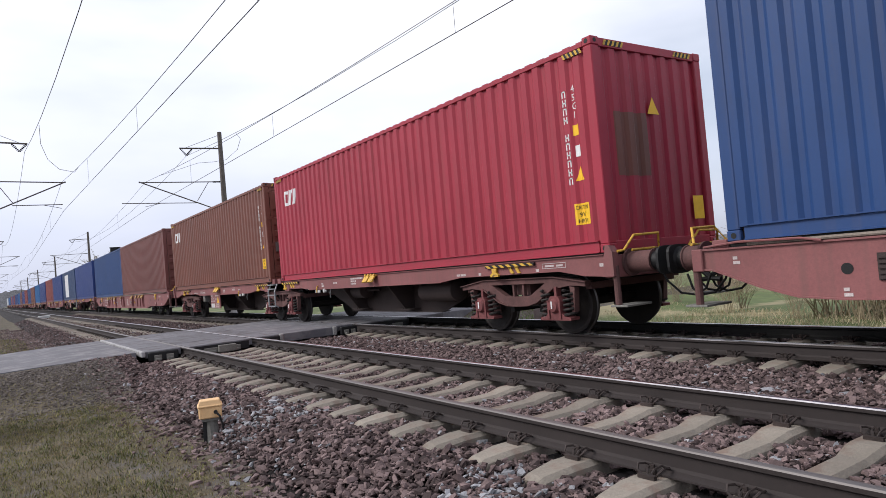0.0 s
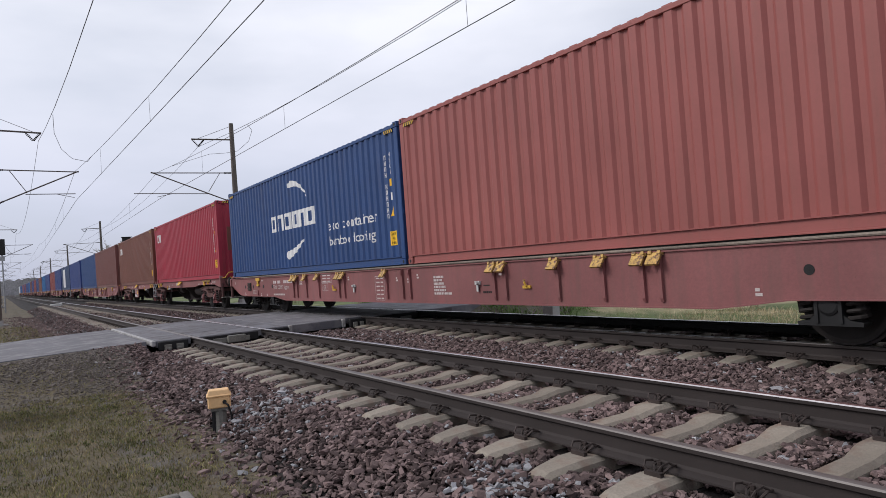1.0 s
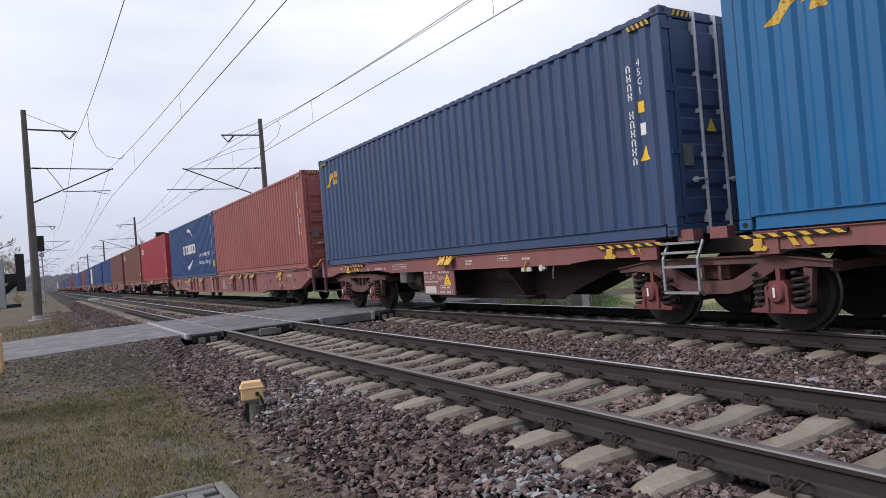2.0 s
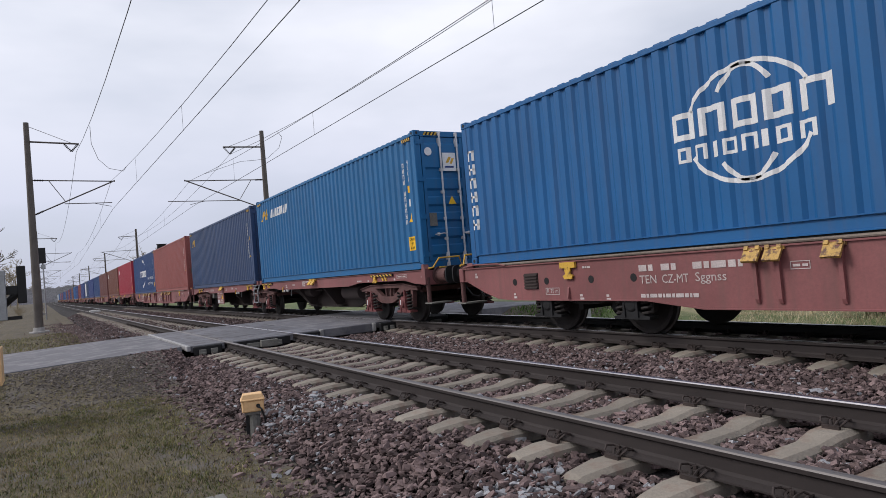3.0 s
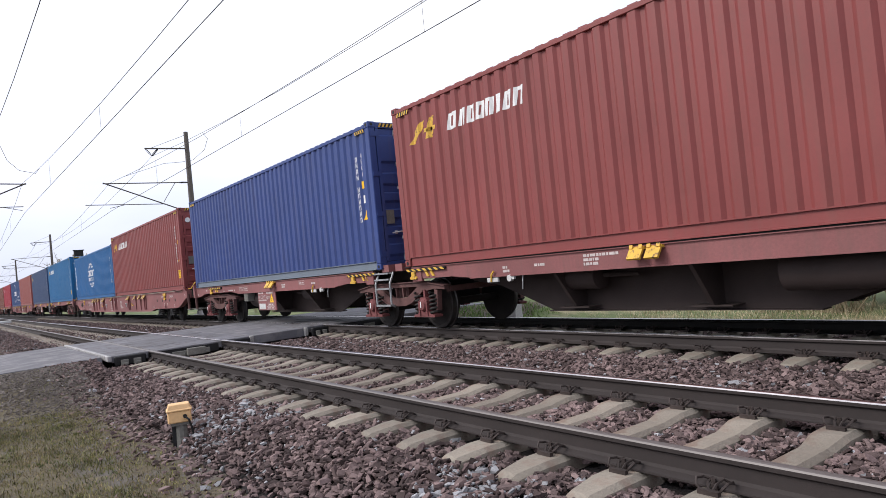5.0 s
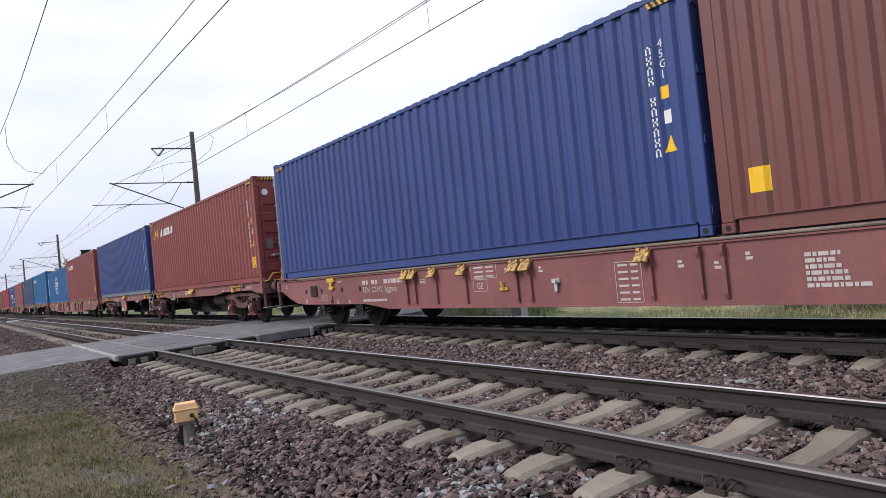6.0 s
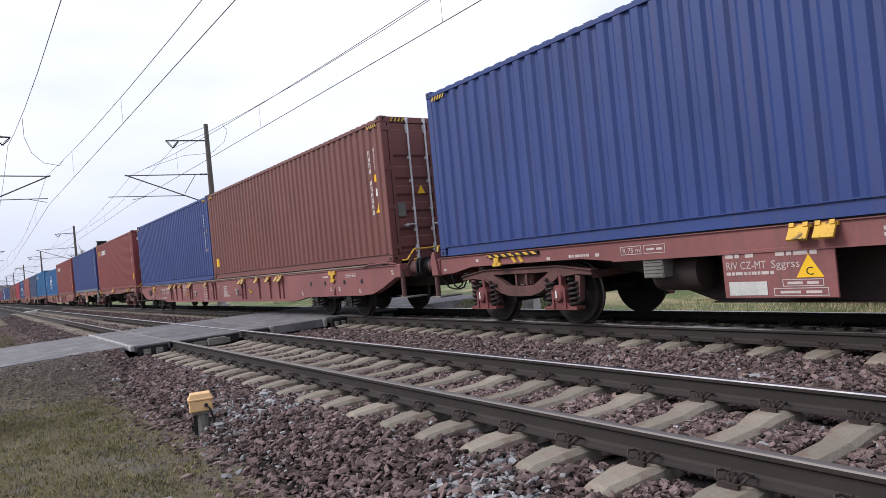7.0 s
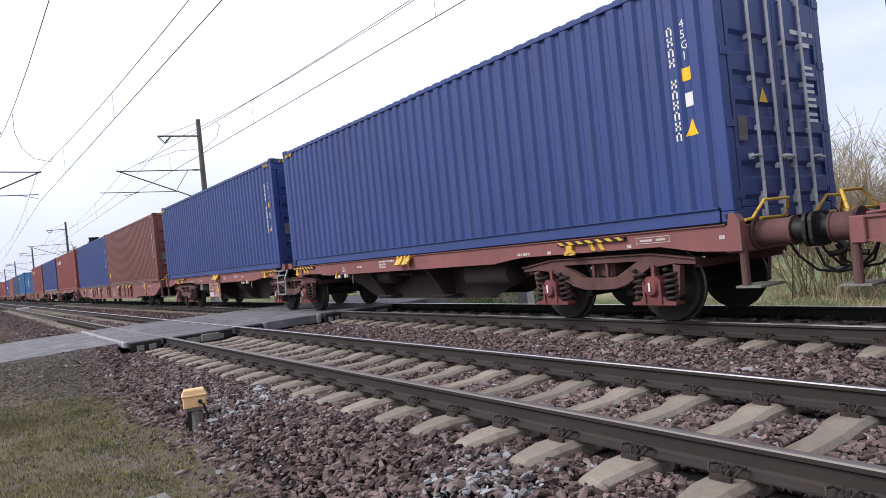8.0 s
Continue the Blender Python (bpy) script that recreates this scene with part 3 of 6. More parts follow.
def marks(root, h, code=True, square=True, triangle=True):
    """The markings near the rear end of the long side."""
    y = -LEN / 2
    rows_of_bars(root, y + 0.636, h - 0.62, 12, high=0.1, wide=0.075, gap=0.024)
    if code:
        for k, sign in enumerate("45G1"):
            lettering(sign, 0.14, WHITE, root, (SKIN - 0.004, y + 0.485, h - 0.66 - k * 0.125), "size_code", shape=conform)
    patch(root, "sticker", ((y + 0.50, h - 1.28), (y + 0.37, h - 1.28), (y + 0.37, h - 1.13), (y + 0.50, h - 1.13)), LABEL_Y, "small yellow sticker")
    patch(root, "sticker", ((y + 0.49, h - 1.58), (y + 0.37, h - 1.58), (y + 0.37, h - 1.42), (y + 0.49, h - 1.42)), WHITE, "small white sticker")
    if triangle:
        patch(root, "warning_triangle", ((y + 0.52, h - 1.92), (y + 0.34, h - 1.92), (y + 0.43, h - 1.72)), LABEL_Y, "yellow warning triangle")
    if square:
        patch(root, "height_sign", ((y + 0.58, 0.42), (y + 0.30, 0.42), (y + 0.30, 0.72), (y + 0.58, 0.72)), LABEL_Y, "yellow height sign")
        for words, z, wide in (("CAUTION", 0.635, 0.22), ("9'6\"", 0.535, 0.14), ("HIGH", 0.445, 0.18)):
            lettering(words, 0.085, BLACK, root, (SKIN - 0.007, y + 0.44 + wide / 2, z), "sign_lettering", width=wide, shape=conform)

def striped(root, at, n):
    """A slanted band of n black and yellow fields; at(u, v) gives a point for u along and v across it."""
    bm = bmesh.new()
    lo = [bm.verts.new(at(k / n, 0.0)) for k in range(n + 1)]
    hi = [bm.verts.new(at((k + 0.9) / n, 1.0)) for k in range(n + 1)]
    for k in range(n): bm.faces.new((lo[k], lo[k + 1], hi[k + 1], hi[k])).material_index = k % 2
    ob = part("hazard_strip", bm, YELLOW, root, "black and yellow striped tape")
    ob.data.materials.append(BLACK)

def hazard(root, h):
    """Striped tape under the top rail and on the headers of a tall container."""
    for e in (-1, 1):
        striped(root, lambda u, v: (SKIN - 0.016, e * (LEN / 2 - 0.17 - 0.36 * u), h - 0.19 + 0.07 * v), 9)
    for x in (-0.98, 0.55):
        striped(root, lambda u, v: (x + 0.4 * u, -LEN / 2 + 0.005, h - 0.105 + 0.075 * v), 9)

def arc(cy, cz, r, a0, a1, n=10, squash=1.0):
    return [(cy - r * math.cos(radians(a0 + (a1 - a0) * i / n)), cz + squash * r * math.sin(radians(a0 + (a1 - a0) * i / n))) for i in range(n + 1)]

def logo_blocks(root, y, z, widths, high, lean=0.0, mat_=None, gap=0.07):
    """A company name as plain shapes: frames, posts and wedges in a row."""
    t = 0.26 * high
    def piece(y0, u0, u1, z0, z1):
        k0, k1 = lean * z0 / high, lean * z1 / high
        patch(root, "logo_shape", ((y0 - u0 - k0, z + z0), (y0 - u1 - k0, z + z0), (y0 - u1 - k1, z + z1), (y0 - u0 - k1, z + z1)), mat_ or WHITE)
    for i, w in enumerate(widths):
        if w < 1.8 * t:
            piece(y, 0, w, 0, high)
        elif i % 3 == 1:
            piece(y, 0, t, 0, high); piece(y, w - t, w, 0, high); piece(y, t, w - t, high - 0.8 * t, high)
        else:
            piece(y, 0, t, 0, high); piece(y, w - t, w, 0, high); piece(y, t, w - t, high - 0.8 * t, high); piece(y, t, w - t, 0, 0.8 * t)
        y -= w + gap

def winged_logo(root, y, z, k=1.0, v=0.56):
    """Yellow two-part emblem with a plain white name beside it."""
    patch(root, "logo_shape", ((y, z), (y - 0.22 * k, z), (y - 0.62 * k, z + 0.62 * v), (y - 0.42 * k, z + 0.62 * v)), YELLOW)
    patch(root, "logo_shape", ((y - 0.48 * k, z + 0.24 * v), (y - 0.95 * k, z + 0.24 * v), (y - 0.98 * k, z + 0.36 * v), (y - 0.55 * k, z + 0.36 * v)), YELLOW)
    patch(root, "logo_shape", ((y - 0.60 * k, z + 0.03 * v), (y - 0.80 * k, z + 0.03 * v), (y - 0.95 * k, z + 0.66 * v), (y - 0.75 * k, z + 0.66 * v)), YELLOW)

# ---- wagons ----
def wheelset(parent, y):
    bm = bmesh.new()
    for s in (-1, 1):
        lathe(bm, [(s * a, r) for a, r in ((0.668, 0.10), (0.672, 0.36), (0.682, 0.485), (0.712, 0.488), (0.722, 0.462), (0.80, 0.456), (0.804, 0.40), (0.772, 0.36), (0.755, 0.16), (0.80, 0.12), (0.80, 0.08))], 36, "x")
    lathe(bm, ((-1.02, 0.065), (1.02, 0.065)), 12, "x")
    w = part("wheelset", bm, WHEEL, parent, smooth=True)
    for f in w.data.polygons:
        c = f.center
        r = math.hypot(c.y, c.z)
        if r > 0.452 and abs(c.x) > 0.715: f.material_index = 1
    w.data.materials.append(TREAD)
    w.location = (0, y, 0.46)
    return w

def bogie(parent, y, darkened=False):
    """A two-axle freight bogie with outside frames, coil springs and axle boxes."""
    bm = bmesh.new()
    for s in (-1, 1):
        x0, x1 = sorted((s * 0.97, s * 1.07))
        x2, x3 = sorted((s * 0.93, s * 1.1))
        prism(bm, ((-0.85, 0.88), (0.85, 0.88), (0.85, 0.80), (-0.85, 0.80)), x0, x1)
        prism(bm, ((-0.86, 0.895), (0.86, 0.895), (0.86, 0.88), (-0.86, 0.88)), x2, x3)
        for e in (-1, 1):
            prism(bm, [(e * p_, q) for p_, q in ((0.85, 0.88), (1.5, 0.79), (1.5, 0.73), (1.2, 0.75), (0.85, 0.71))], x0, x1)
            prism(bm, [(e * p_, q) for p_, q in ((0.86, 0.895), (1.52, 0.805), (1.52, 0.79), (0.86, 0.88))], x2, x3)
            prism(bm, [(e * p_, q) for p_, q in ((0.66, 0.80), (0.85, 0.80), (0.85, 0.73), (0.66, 0.63), (0.46, 0.52), (0.25, 0.468), (0.0, 0.46), (0.0, 0.60), (0.3, 0.612))], x0, x1)
            prism(bm, [(e * p_, q) for p_, q in ((0.86, 0.715), (0.67, 0.612), (0.47, 0.502), (0.26, 0.45), (0.0, 0.442), (0.0, 0.46), (0.25, 0.468), (0.46, 0.52), (0.66, 0.63), (0.85, 0.733))], x2, x3)
            prism(bm, [(e * p_, q) for p_, q in ((0.10, 0.81), (0.14, 0.81), (0.14, 0.61), (0.10, 0.61))], x0 + 0.02, x1 - 0.02)
            prism(bm, [(e * p_, q) for p_, q in ((0.62, 0.70), (0.69, 0.72), (0.67, 0.40), (0.61, 0.33), (0.57, 0.33))], x0, x1)
            prism(bm, [(e * p_, q) for p_, q in ((1.18, 0.74), (1.28, 0.72), (1.24, 0.36), (1.19, 0.36))], x0, x1)
    quad_box(bm, -0.95, 0.95, -0.18, 0.18, 0.62, 0.86)
    for e in (-1, 1): quad_box(bm, -0.95, 0.95, e * 1.45 - 0.05, e * 1.45 + 0.05, 0.68, 0.78)
    # under deep girders the bogie's shade is put into darker frame and box colours
    b = part("bogie", bm, WHEEL if darkened else BOGIE, parent, "bogie with coil springs, painted dark for shade" if darkened else "rust brown bogie with coil springs")
    b.location = (0, y, 0)
    for q in (0.9, -0.9): wheelset(b, q)
    bm = bmesh.new(); quad_box(bm, -0.62, 0.62, -0.42, 0.42, 0.4, 0.84)
    for e in (-1, 1): quad_box(bm, -0.9, 0.9, e * 0.36 - 0.05, e * 0.36 + 0.05, 0.34, 0.5)
    part("brake_rigging", bm, BLACK, b)
    for s in (-1, 1):
        for e in (-1, 1):
            bm = bmesh.new()
            x0, x1 = sorted((s * 0.96, s * 1.14))
            prism(bm, [(e * 0.9 + a, z) for a, z in ((-0.32, 0.24), (0.32, 0.24), (0.33, 0.28), (0.2, 0.30), (0.135, 0.36), (0.14, 0.52), (0.08, 0.60), (-0.08, 0.60), (-0.14, 0.52), (-0.135, 0.36), (-0.2, 0.30), (-0.33, 0.28))], x0, x1)
            lathe(bm, ((s * 1.13, 0.115), (s * 1.15, 0.11), (s * (1.16 if darkened else 1.19), 0.085), (s * (1.165 if darkened else 1.2), 0.0001)), 18, "x", (0, e * 0.9, 0.455))
            quad_box(bm, min(s * 1.0, s * 1.1), max(s * 1.0, s * 1.1), e * 0.9 - 0.026, e * 0.9 + 0.026, 0.58, 0.74)
            for d in (-0.12, 0.12): quad_box(bm, min(s * 1.13, s * 1.16), max(s * 1.13, s * 1.16), e * 0.9 + d - 0.018, e * 0.9 + d + 0.018, 0.27, 0.54)
            a = part("axle_box", bm, BLACK if darkened else BOX_RED, b, "axle box painted black for shade" if darkened else "red axle box with white stripe")
            if not darkened: boxed("white_mark", (min(s * 1.199, s * 1.203), max(s * 1.199, s * 1.203), e * 0.9 - 0.013, e * 0.9 + 0.013, 0.42, 0.53), WHITE, a)
            for d in (-0.235, 0.235):
                bm = bmesh.new()
                path = [(s * 1.04 + 0.09 * math.cos(t), e * 0.9 + d + 0.09 * math.sin(t), 0.29 + 0.40 * t / (2 * math.pi * 5.5)) for t in (2 * math.pi * k / 10 for k in range(56))]
                tube(bm, path, 0.022, 6)
                part("coil_spring", bm, WHEEL, b)
    return b

def buffers(root, e, y_beam, y_face, drop=0.0):
    """Buffers, hoses, screw coupling, steps and shunter's rails at one end."""
    for s in (-1, 1):
        bm = bmesh.new()
        lathe(bm, [(e * q, r) for q, r in ((y_beam, 0.19), (y_beam + 0.03, 0.19), (y_beam + 0.03, 0.145), (y_beam + (y_face - y_beam) * 0.60, 0.145), (y_beam + (y_face - y_beam) * 0.62, 0.16), (y_beam + (y_face - y_beam) * 0.66, 0.16))], 20, "y", (s * 0.875, 0, 1.03))
        b = part("buffer", bm, BOGIE, root, smooth=True)
        bm = bmesh.new()
        lathe(bm, [(e * q, r) for q, r in ((y_beam + (y_face - y_beam) * 0.55, 0.125), (y_face - 0.06, 0.125), (y_face - 0.035, 0.16))], 20, "y", (s * 0.875, 0, 1.03))
        part("plunger", bm, BLACK, b, smooth=True)
        bm = bmesh.new()
        q = [(math.copysign(abs(math.cos(a)) ** 0.5, math.cos(a)), math.copysign(abs(math.sin(a)) ** 0.5, math.sin(a))) for a in (2 * math.pi * k / 24 for k in range(24))]
        extrude_y(bm, [(s * 0.875 + 0.235 * u, 1.03 + 0.185 * v) for u, v in q], e * (y_face - 0.04), e * (y_face - 0.004))
        part("buffer_head", bm, BLACK, b, "black oblong buffer plate")
        bm = bmesh.new()
        yy = e * (y_beam + 0.02)
        tube(bm, [(s * 1.16, yy, 1.19), (s * 1.06, yy + e * 0.03, 1.2), (s * 0.95, yy + e * 0.12, 1.39), (s * 0.46, yy + e * 0.14, 1.4), (s * 0.34, yy + e * 0.04, 1.2), (s * 0.9, yy + e * 0.03, 1.195)], 0.018, 8)
        part("grab_rail", bm, YELLOW, root, "yellow shunter grab rail")
        bm = bmesh.new()
        tube(bm, [(s * 1.16, e * (y_beam - 0.03), 1.0), (s * 1.16, e * (y_beam - 0.03), 0.46)], 0.046, 10)
        st = part("foot_step", bm, BOGIE, root)
        boxed("step_plate", (min(s * 0.72, s * 1.22), max(s * 0.72, s * 1.22), e * y_beam - 0.16, e * y_beam + 0.13, 0.445, 0.472), POST, st, "grey chequered step plate", bevel=0.004)
        bm = bmesh.new()
        y0 = e * (y_beam + 0.03)
        tube(bm, [(s * 0.35, y0, 0.95), (s * 0.33, y0 + e * 0.12, 0.72), (s * 0.30, y0 + e * 0.3, 0.55), (s * 0.28, y0 + e * 0.5, 0.52), (s * 0.26, y0 + e * 0.66, 0.6), (s * 0.24, y0 + e * 0.74, 0.8)], 0.016, 8)
        part("brake_hose", bm, BLACK, root)
    bm = bmesh.new()
    y0 = e * y_beam
    tube(bm, [(0, y0, 1.0), (0, y0 + e * 0.35, 0.98)], 0.045, 8)
    tube(bm, [(0, y0 + e * 0.3, 0.98), (0, y0 + e * 0.6, 0.72), (0, y0 + e * 0.75, 0.7)], 0.035, 8)
    quad_box(bm, -0.09, 0.09, min(y0 + e * 0.2, y0 + e * 0.45), max(y0 + e * 0.2, y0 + e * 0.45), 0.86, 1.08)
    part("screw_coupling", bm, BLACK, root)

def spigot(root, s, y, double=False, mat_=None, drop=0.0):
    """Folding yellow container spigots on the side sill."""
    mat_ = mat_ or SPIGOT
    top = SILL - drop
    for k in ((0.0, -0.26) if double else (0.0,)):
        bm = bmesh.new()
        yy = y + k
        x = lambda q: s * q
        extrude_y(bm, [(x(1.16), top - 0.01), (x(1.215), top - 0.01), (x(1.215), top - 0.05), (x(1.16), top - 0.05)], yy - 0.11, yy + 0.11)
        extrude_y(bm, [(x(1.20), top - 0.035), (x(1.225), top - 0.02), (x(1.325), top - 0.155), (x(1.30), top - 0.175)], yy - 0.10, yy + 0.10)
        for d in (-0.07, 0.07): extrude_y(bm, [(x(1.2), top - 0.02), (x(1.235), top + 0.012), (x(1.25), top - 0.03), (x(1.21), top - 0.05)], yy + d - 0.025, yy + d + 0.025)
        part("spigot", bm, mat_, root, "folding container spigot")

def flat_marks(root, y, z, lines, x=-1.186, size=0.05, mat_=None):
    """Unreadable stencilled lines as bars on a side sill."""
    bm = bmesh.new()
    for i, n in enumerate(lines):
        u = 0.0
        for k in range(n):
            w = size * (1.6, 0.9, 2.4, 1.2, 0.7)[(k + i * 2) % 5]
            zz = z - i * size * 1.5
            bm.faces.new([bm.verts.new((x, y - u - a, zz + b)) for a, b in ((0, 0), (w, 0), (w, size), (0, size))])
            u += w + size * 0.35
    return part("stencil_mark", bm, mat_ or STENCIL, root)

def framed_table(root, y, z, wide, high, rows_, x=-1.186):
    bm = bmesh.new()
    t = 0.008
    def bar(a, b, c, d): bm.faces.new([bm.verts.new((x, y - p_, z + q)) for p_, q in ((a, c), (b, c), (b, d), (a, d))])
    bar(0, wide, 0, t); bar(0, wide, high - t, high); bar(0, t, t, high - t); bar(wide - t, wide, t, high - t)
    for k in range(rows_):
        z0 = high * (k + 0.5) / rows_
        bar(wide * 0.12, wide * 0.5, z0 - 0.016, z0 + 0.012); bar(wide * 0.6, wide * 0.88, z0 - 0.016, z0 + 0.012)
    return part("stencil_table", bm, STENCIL, root)

def deep_wagon():
    """Eighty-foot container wagon with deep ribbed side girders."""
    root = new("container_wagon")
    DECK = SILL - 0.085           # top of the side girder
    for s in (-1, 1):
        bm = bmesh.new()
        x0, x1 = sorted((s * 1.13, s * 1.18))
        half = [(12.6, DECK), (12.6, 0.90), (12.35, 0.87), (11.8, 0.665), (11.4, 0.555), (10.95, 0.525), (8.0, 0.51), (7.6, 0.462), (7.1, 0.405)]
        prism(bm, half + [(-a, b) for a, b in half[::-1]], x0, x1)
        g = part("side_girder", bm, WAGON_RED, root, "deep dusty red side girder")
        bm = bmesh.new()
        for k in range(len(half) - 1):
            for e in (-1, 1):
                if k == 0: continue
                (a, b), (c, d) = half[k], half[k + 1]
                x2, x3 = sorted((s * 1.02, s * 1.2))
                prism(bm, ((e * a, b - 0.012), (e * c, d - 0.012), (e * c, d + 0.006), (e * a, b + 0.006)), x2, x3)
        x2, x3 = sorted((s * 1.02, s * 1.2))
        prism(bm, ((-7.1, 0.393), (7.1, 0.393), (7.1, 0.411), (-7.1, 0.411)), x2, x3)
        quad_box(bm, min(s * 1.0, s * 1.205), max(s * 1.0, s * 1.205), -12.55, 12.55, DECK, DECK + 0.02)
        part("girder_flange", bm, WAGON_RED, root)
        # added black filler: stops light showing through the gap under the containers
        boxed("packing", (min(s * 0.95, s * 1.16), max(s * 0.95, s * 1.16), -12.2, 12.2, DECK + 0.02, SILL + 0.003), BLACK, root)
        bm = bmesh.new(); tube(bm, [(s * 1.195, -11.9, DECK + 0.045), (s * 1.195, 11.9, DECK + 0.045)], 0.021, 8); part("edge_tube", bm, DUSTY, root, "dust covered tube along the deck edge")
        for y in (6.36, 6.08, 5.4, 4.54, 3.28, 2.98, 0.83, 0.15, -0.15, -2.95, -3.25, -4.5, -5.4, -6.08, -6.36):
            bm = bmesh.new()
            prof = ((s * 1.18, DECK - 0.01), (s * 1.25, DECK - 0.03), (s * 1.25, DECK - 0.1), (s * 1.225, DECK - 0.16), (s * 1.22, 0.52), (s * 1.2, 0.47), (s * 1.18, 0.47))
            extrude_y(bm, prof, y - 0.022, y + 0.022)
            part("rib", bm, WAGON_RED, root)
        for y, d in ((6.36, True), (5.45, False), (4.58, False), (3.28, True), (0.9, False), (-2.92, True), (-4.45, False), (-5.36, False), (-6.05, True)):
            spigot(root, s, y, d, drop=0.07)
        for e in (-1, 1):
            bm = bmesh.new()
            y = e * 9.5
            x2, x3 = sorted((s * 1.185, s * 1.225))
            quad_box(bm, x2, x3, y - 0.17, y + 0.17, DECK - 0.09, DECK + 0.0)
            prism(bm, ((y - 0.07, DECK - 0.09), (y + 0.07, DECK - 0.09), (y + 0.05, DECK - 0.18), (y + 0.11, DECK - 0.21), (y + 0.08, DECK - 0.26), (y - 0.08, DECK - 0.26), (y - 0.11, DECK - 0.21), (y - 0.05, DECK - 0.18)), x2, x3 - 0.01)
            part("jacking_bracket", bm, YELLOW, root, "yellow lifting bracket")
            for y in (8.21, 9.04, 10.06, 10.9):
                bm = bmesh.new(); lathe(bm, ((s * 1.178, 0.058), (s * 1.1835, 0.058)), 14, "x", (0, e * y, 0.822)); part("girder_hole", bm, BLACK, root)
            bm = bmesh.new()
            extrude_y(bm, ((s * 1.18, 0.72), (s * 1.2, 0.7), (s * 1.235, 0.54), (s * 1.18, 0.54)), e * 9.54 - 0.02, e * 9.54 + 0.02)
            part("rib", bm, WAGON_RED, root)
    bm = bmesh.new()
    quad_box(bm, -0.3, 0.3, -12.4, 12.4, 0.62, 1.1)
    for k in range(-6, 7): quad_box(bm, -1.13, 1.13, k * 1.9 - 0.06, k * 1.9 + 0.06, 0.8, 1.12)
    part("centre_sill", bm, GIRDER, root)
    for e in (-1, 1):
        boxed("headstock", (-1.22, 1.22, min(e * 12.47, e * 12.61), max(e * 12.47, e * 12.61), 0.86, DECK + 0.024), WAGON_RED, root, bevel=0.01)
        for s in (-1, 1):
            boxed("corner_seat", (s * 1.1 - 0.1, s * 1.1 + 0.1, e * 12.24 - 0.1, e * 12.24 + 0.1, DECK + 0.02, SILL + 0.03), WAGON_RED, root, bevel=0.01)
            bm = bmesh.new(); tube(bm, [(s * 1.2, e * 12.45, DECK + 0.04), (s * 1.235, e * 12.0, DECK + 0.075), (s * 1.235, e * 11.3, DECK + 0.06), (s * 1.22, e * 11.1, DECK + 0.02)], 0.014, 6)
            part("handrail", bm, WAGON_RED, root)
        buffers(root, e, 12.62, 13.05)
    for y in (9.25, -9.25): bogie(root, y, True)
    # stencils
    bm = bmesh.new(); quad_box(bm, -1.195, -1.18, 10.27, 10.62, 0.70, 0.96)
    for k in range(5): quad_box(bm, -1.215, -1.19, 10.28, 10.61, 0.71 + 0.05 * k, 0.738 + 0.05 * k)
    part("slatted_plate", bm, GIRDER, root, "dark slatted plate")
    lettering("TEN", 0.16, STENCIL, root, (-1.187, 8.1, 0.735), "stencil_lettering")
    lettering("CZ-MT", 0.16, STENCIL, root, (-1.187, 7.72, 0.735), "stencil_lettering", width=0.42)
    lettering("Sggnss", 0.16, STENCIL, root, (-1.187, 7.2, 0.745), "stencil_lettering", width=0.44)
    flat_marks(root, 8.1, 0.90, (2,), size=0.085)
    flat_marks(root, 7.72, 0.90, (2,), size=0.085)
    flat_marks(root, 7.22, 0.90, (5,), size=0.085)
    flat_marks(root, 8.1, 0.545, (11,), size=0.05)
    lettering("R 75 m", 0.1, STENCIL, root, (-1.187, 10.06, 0.625), "stencil_lettering", width=0.26)
    framed_table(root, 10.09, 0.60, 0.33, 0.11, 0)
    flat_marks(root, 9.2, 0.99, (3,), size=0.03)
    for y, z in ((10.95, 0.60), (12.1, 0.98), (8.75, 0.56), (-7.6, 0.6), (-10.75, 0.62), (9.3, 0.57), (-9.3, 0.68), (-9.75, 0.68), (-12.2, 0.98), (-0.02, 0.86), (0.45, 0.9), (-0.4, 0.94), (-3.05, 0.94), (2.8, 0.96)):
        flat_marks(root, y, z, (1, 1), size=0.035)
    lettering("GE", 0.15, STENCIL, root, (-1.187, 4.28, 0.70), "stencil_lettering")
    framed_table(root, 4.36, 0.66, 0.36, 0.2, 0)
    framed_table(root, 4.40, 0.87, 0.65, 0.22, 3)
    framed_table(root, 5.95, 0.84, 0.22, 0.09, 1)
    framed_table(root, 1.40, 0.44, 0.42, 0.53, 6)
    flat_marks(root, -1.02, 0.88, (5, 4, 5, 6, 6, 8), size=0.042)
    flat_marks(root, 3.55, 0.98, (3, 3), size=0.03)
    framed_table(root, -10.15, 0.93, 0.5, 0.075, 1)
    flat_marks(root, -8.95, 0.95, (4,), size=0.04)
    for y in (2.46, -2.46):
        bm = bmesh.new()
        quad_box(bm, -1.215, -1.18, y - 0.07, y + 0.07, 0.74, 0.80); lathe(bm, ((-1.26, 0.03), (-1.21, 0.035)), 10, "x", (0, y - 0.02, 0.77)); quad_box(bm, -1.22, -1.2, y - 0.03, y + 0.02, 0.62, 0.74)
        part("brake_handle", bm, EDGE_WHITE, root, "worn white and red brake handle")
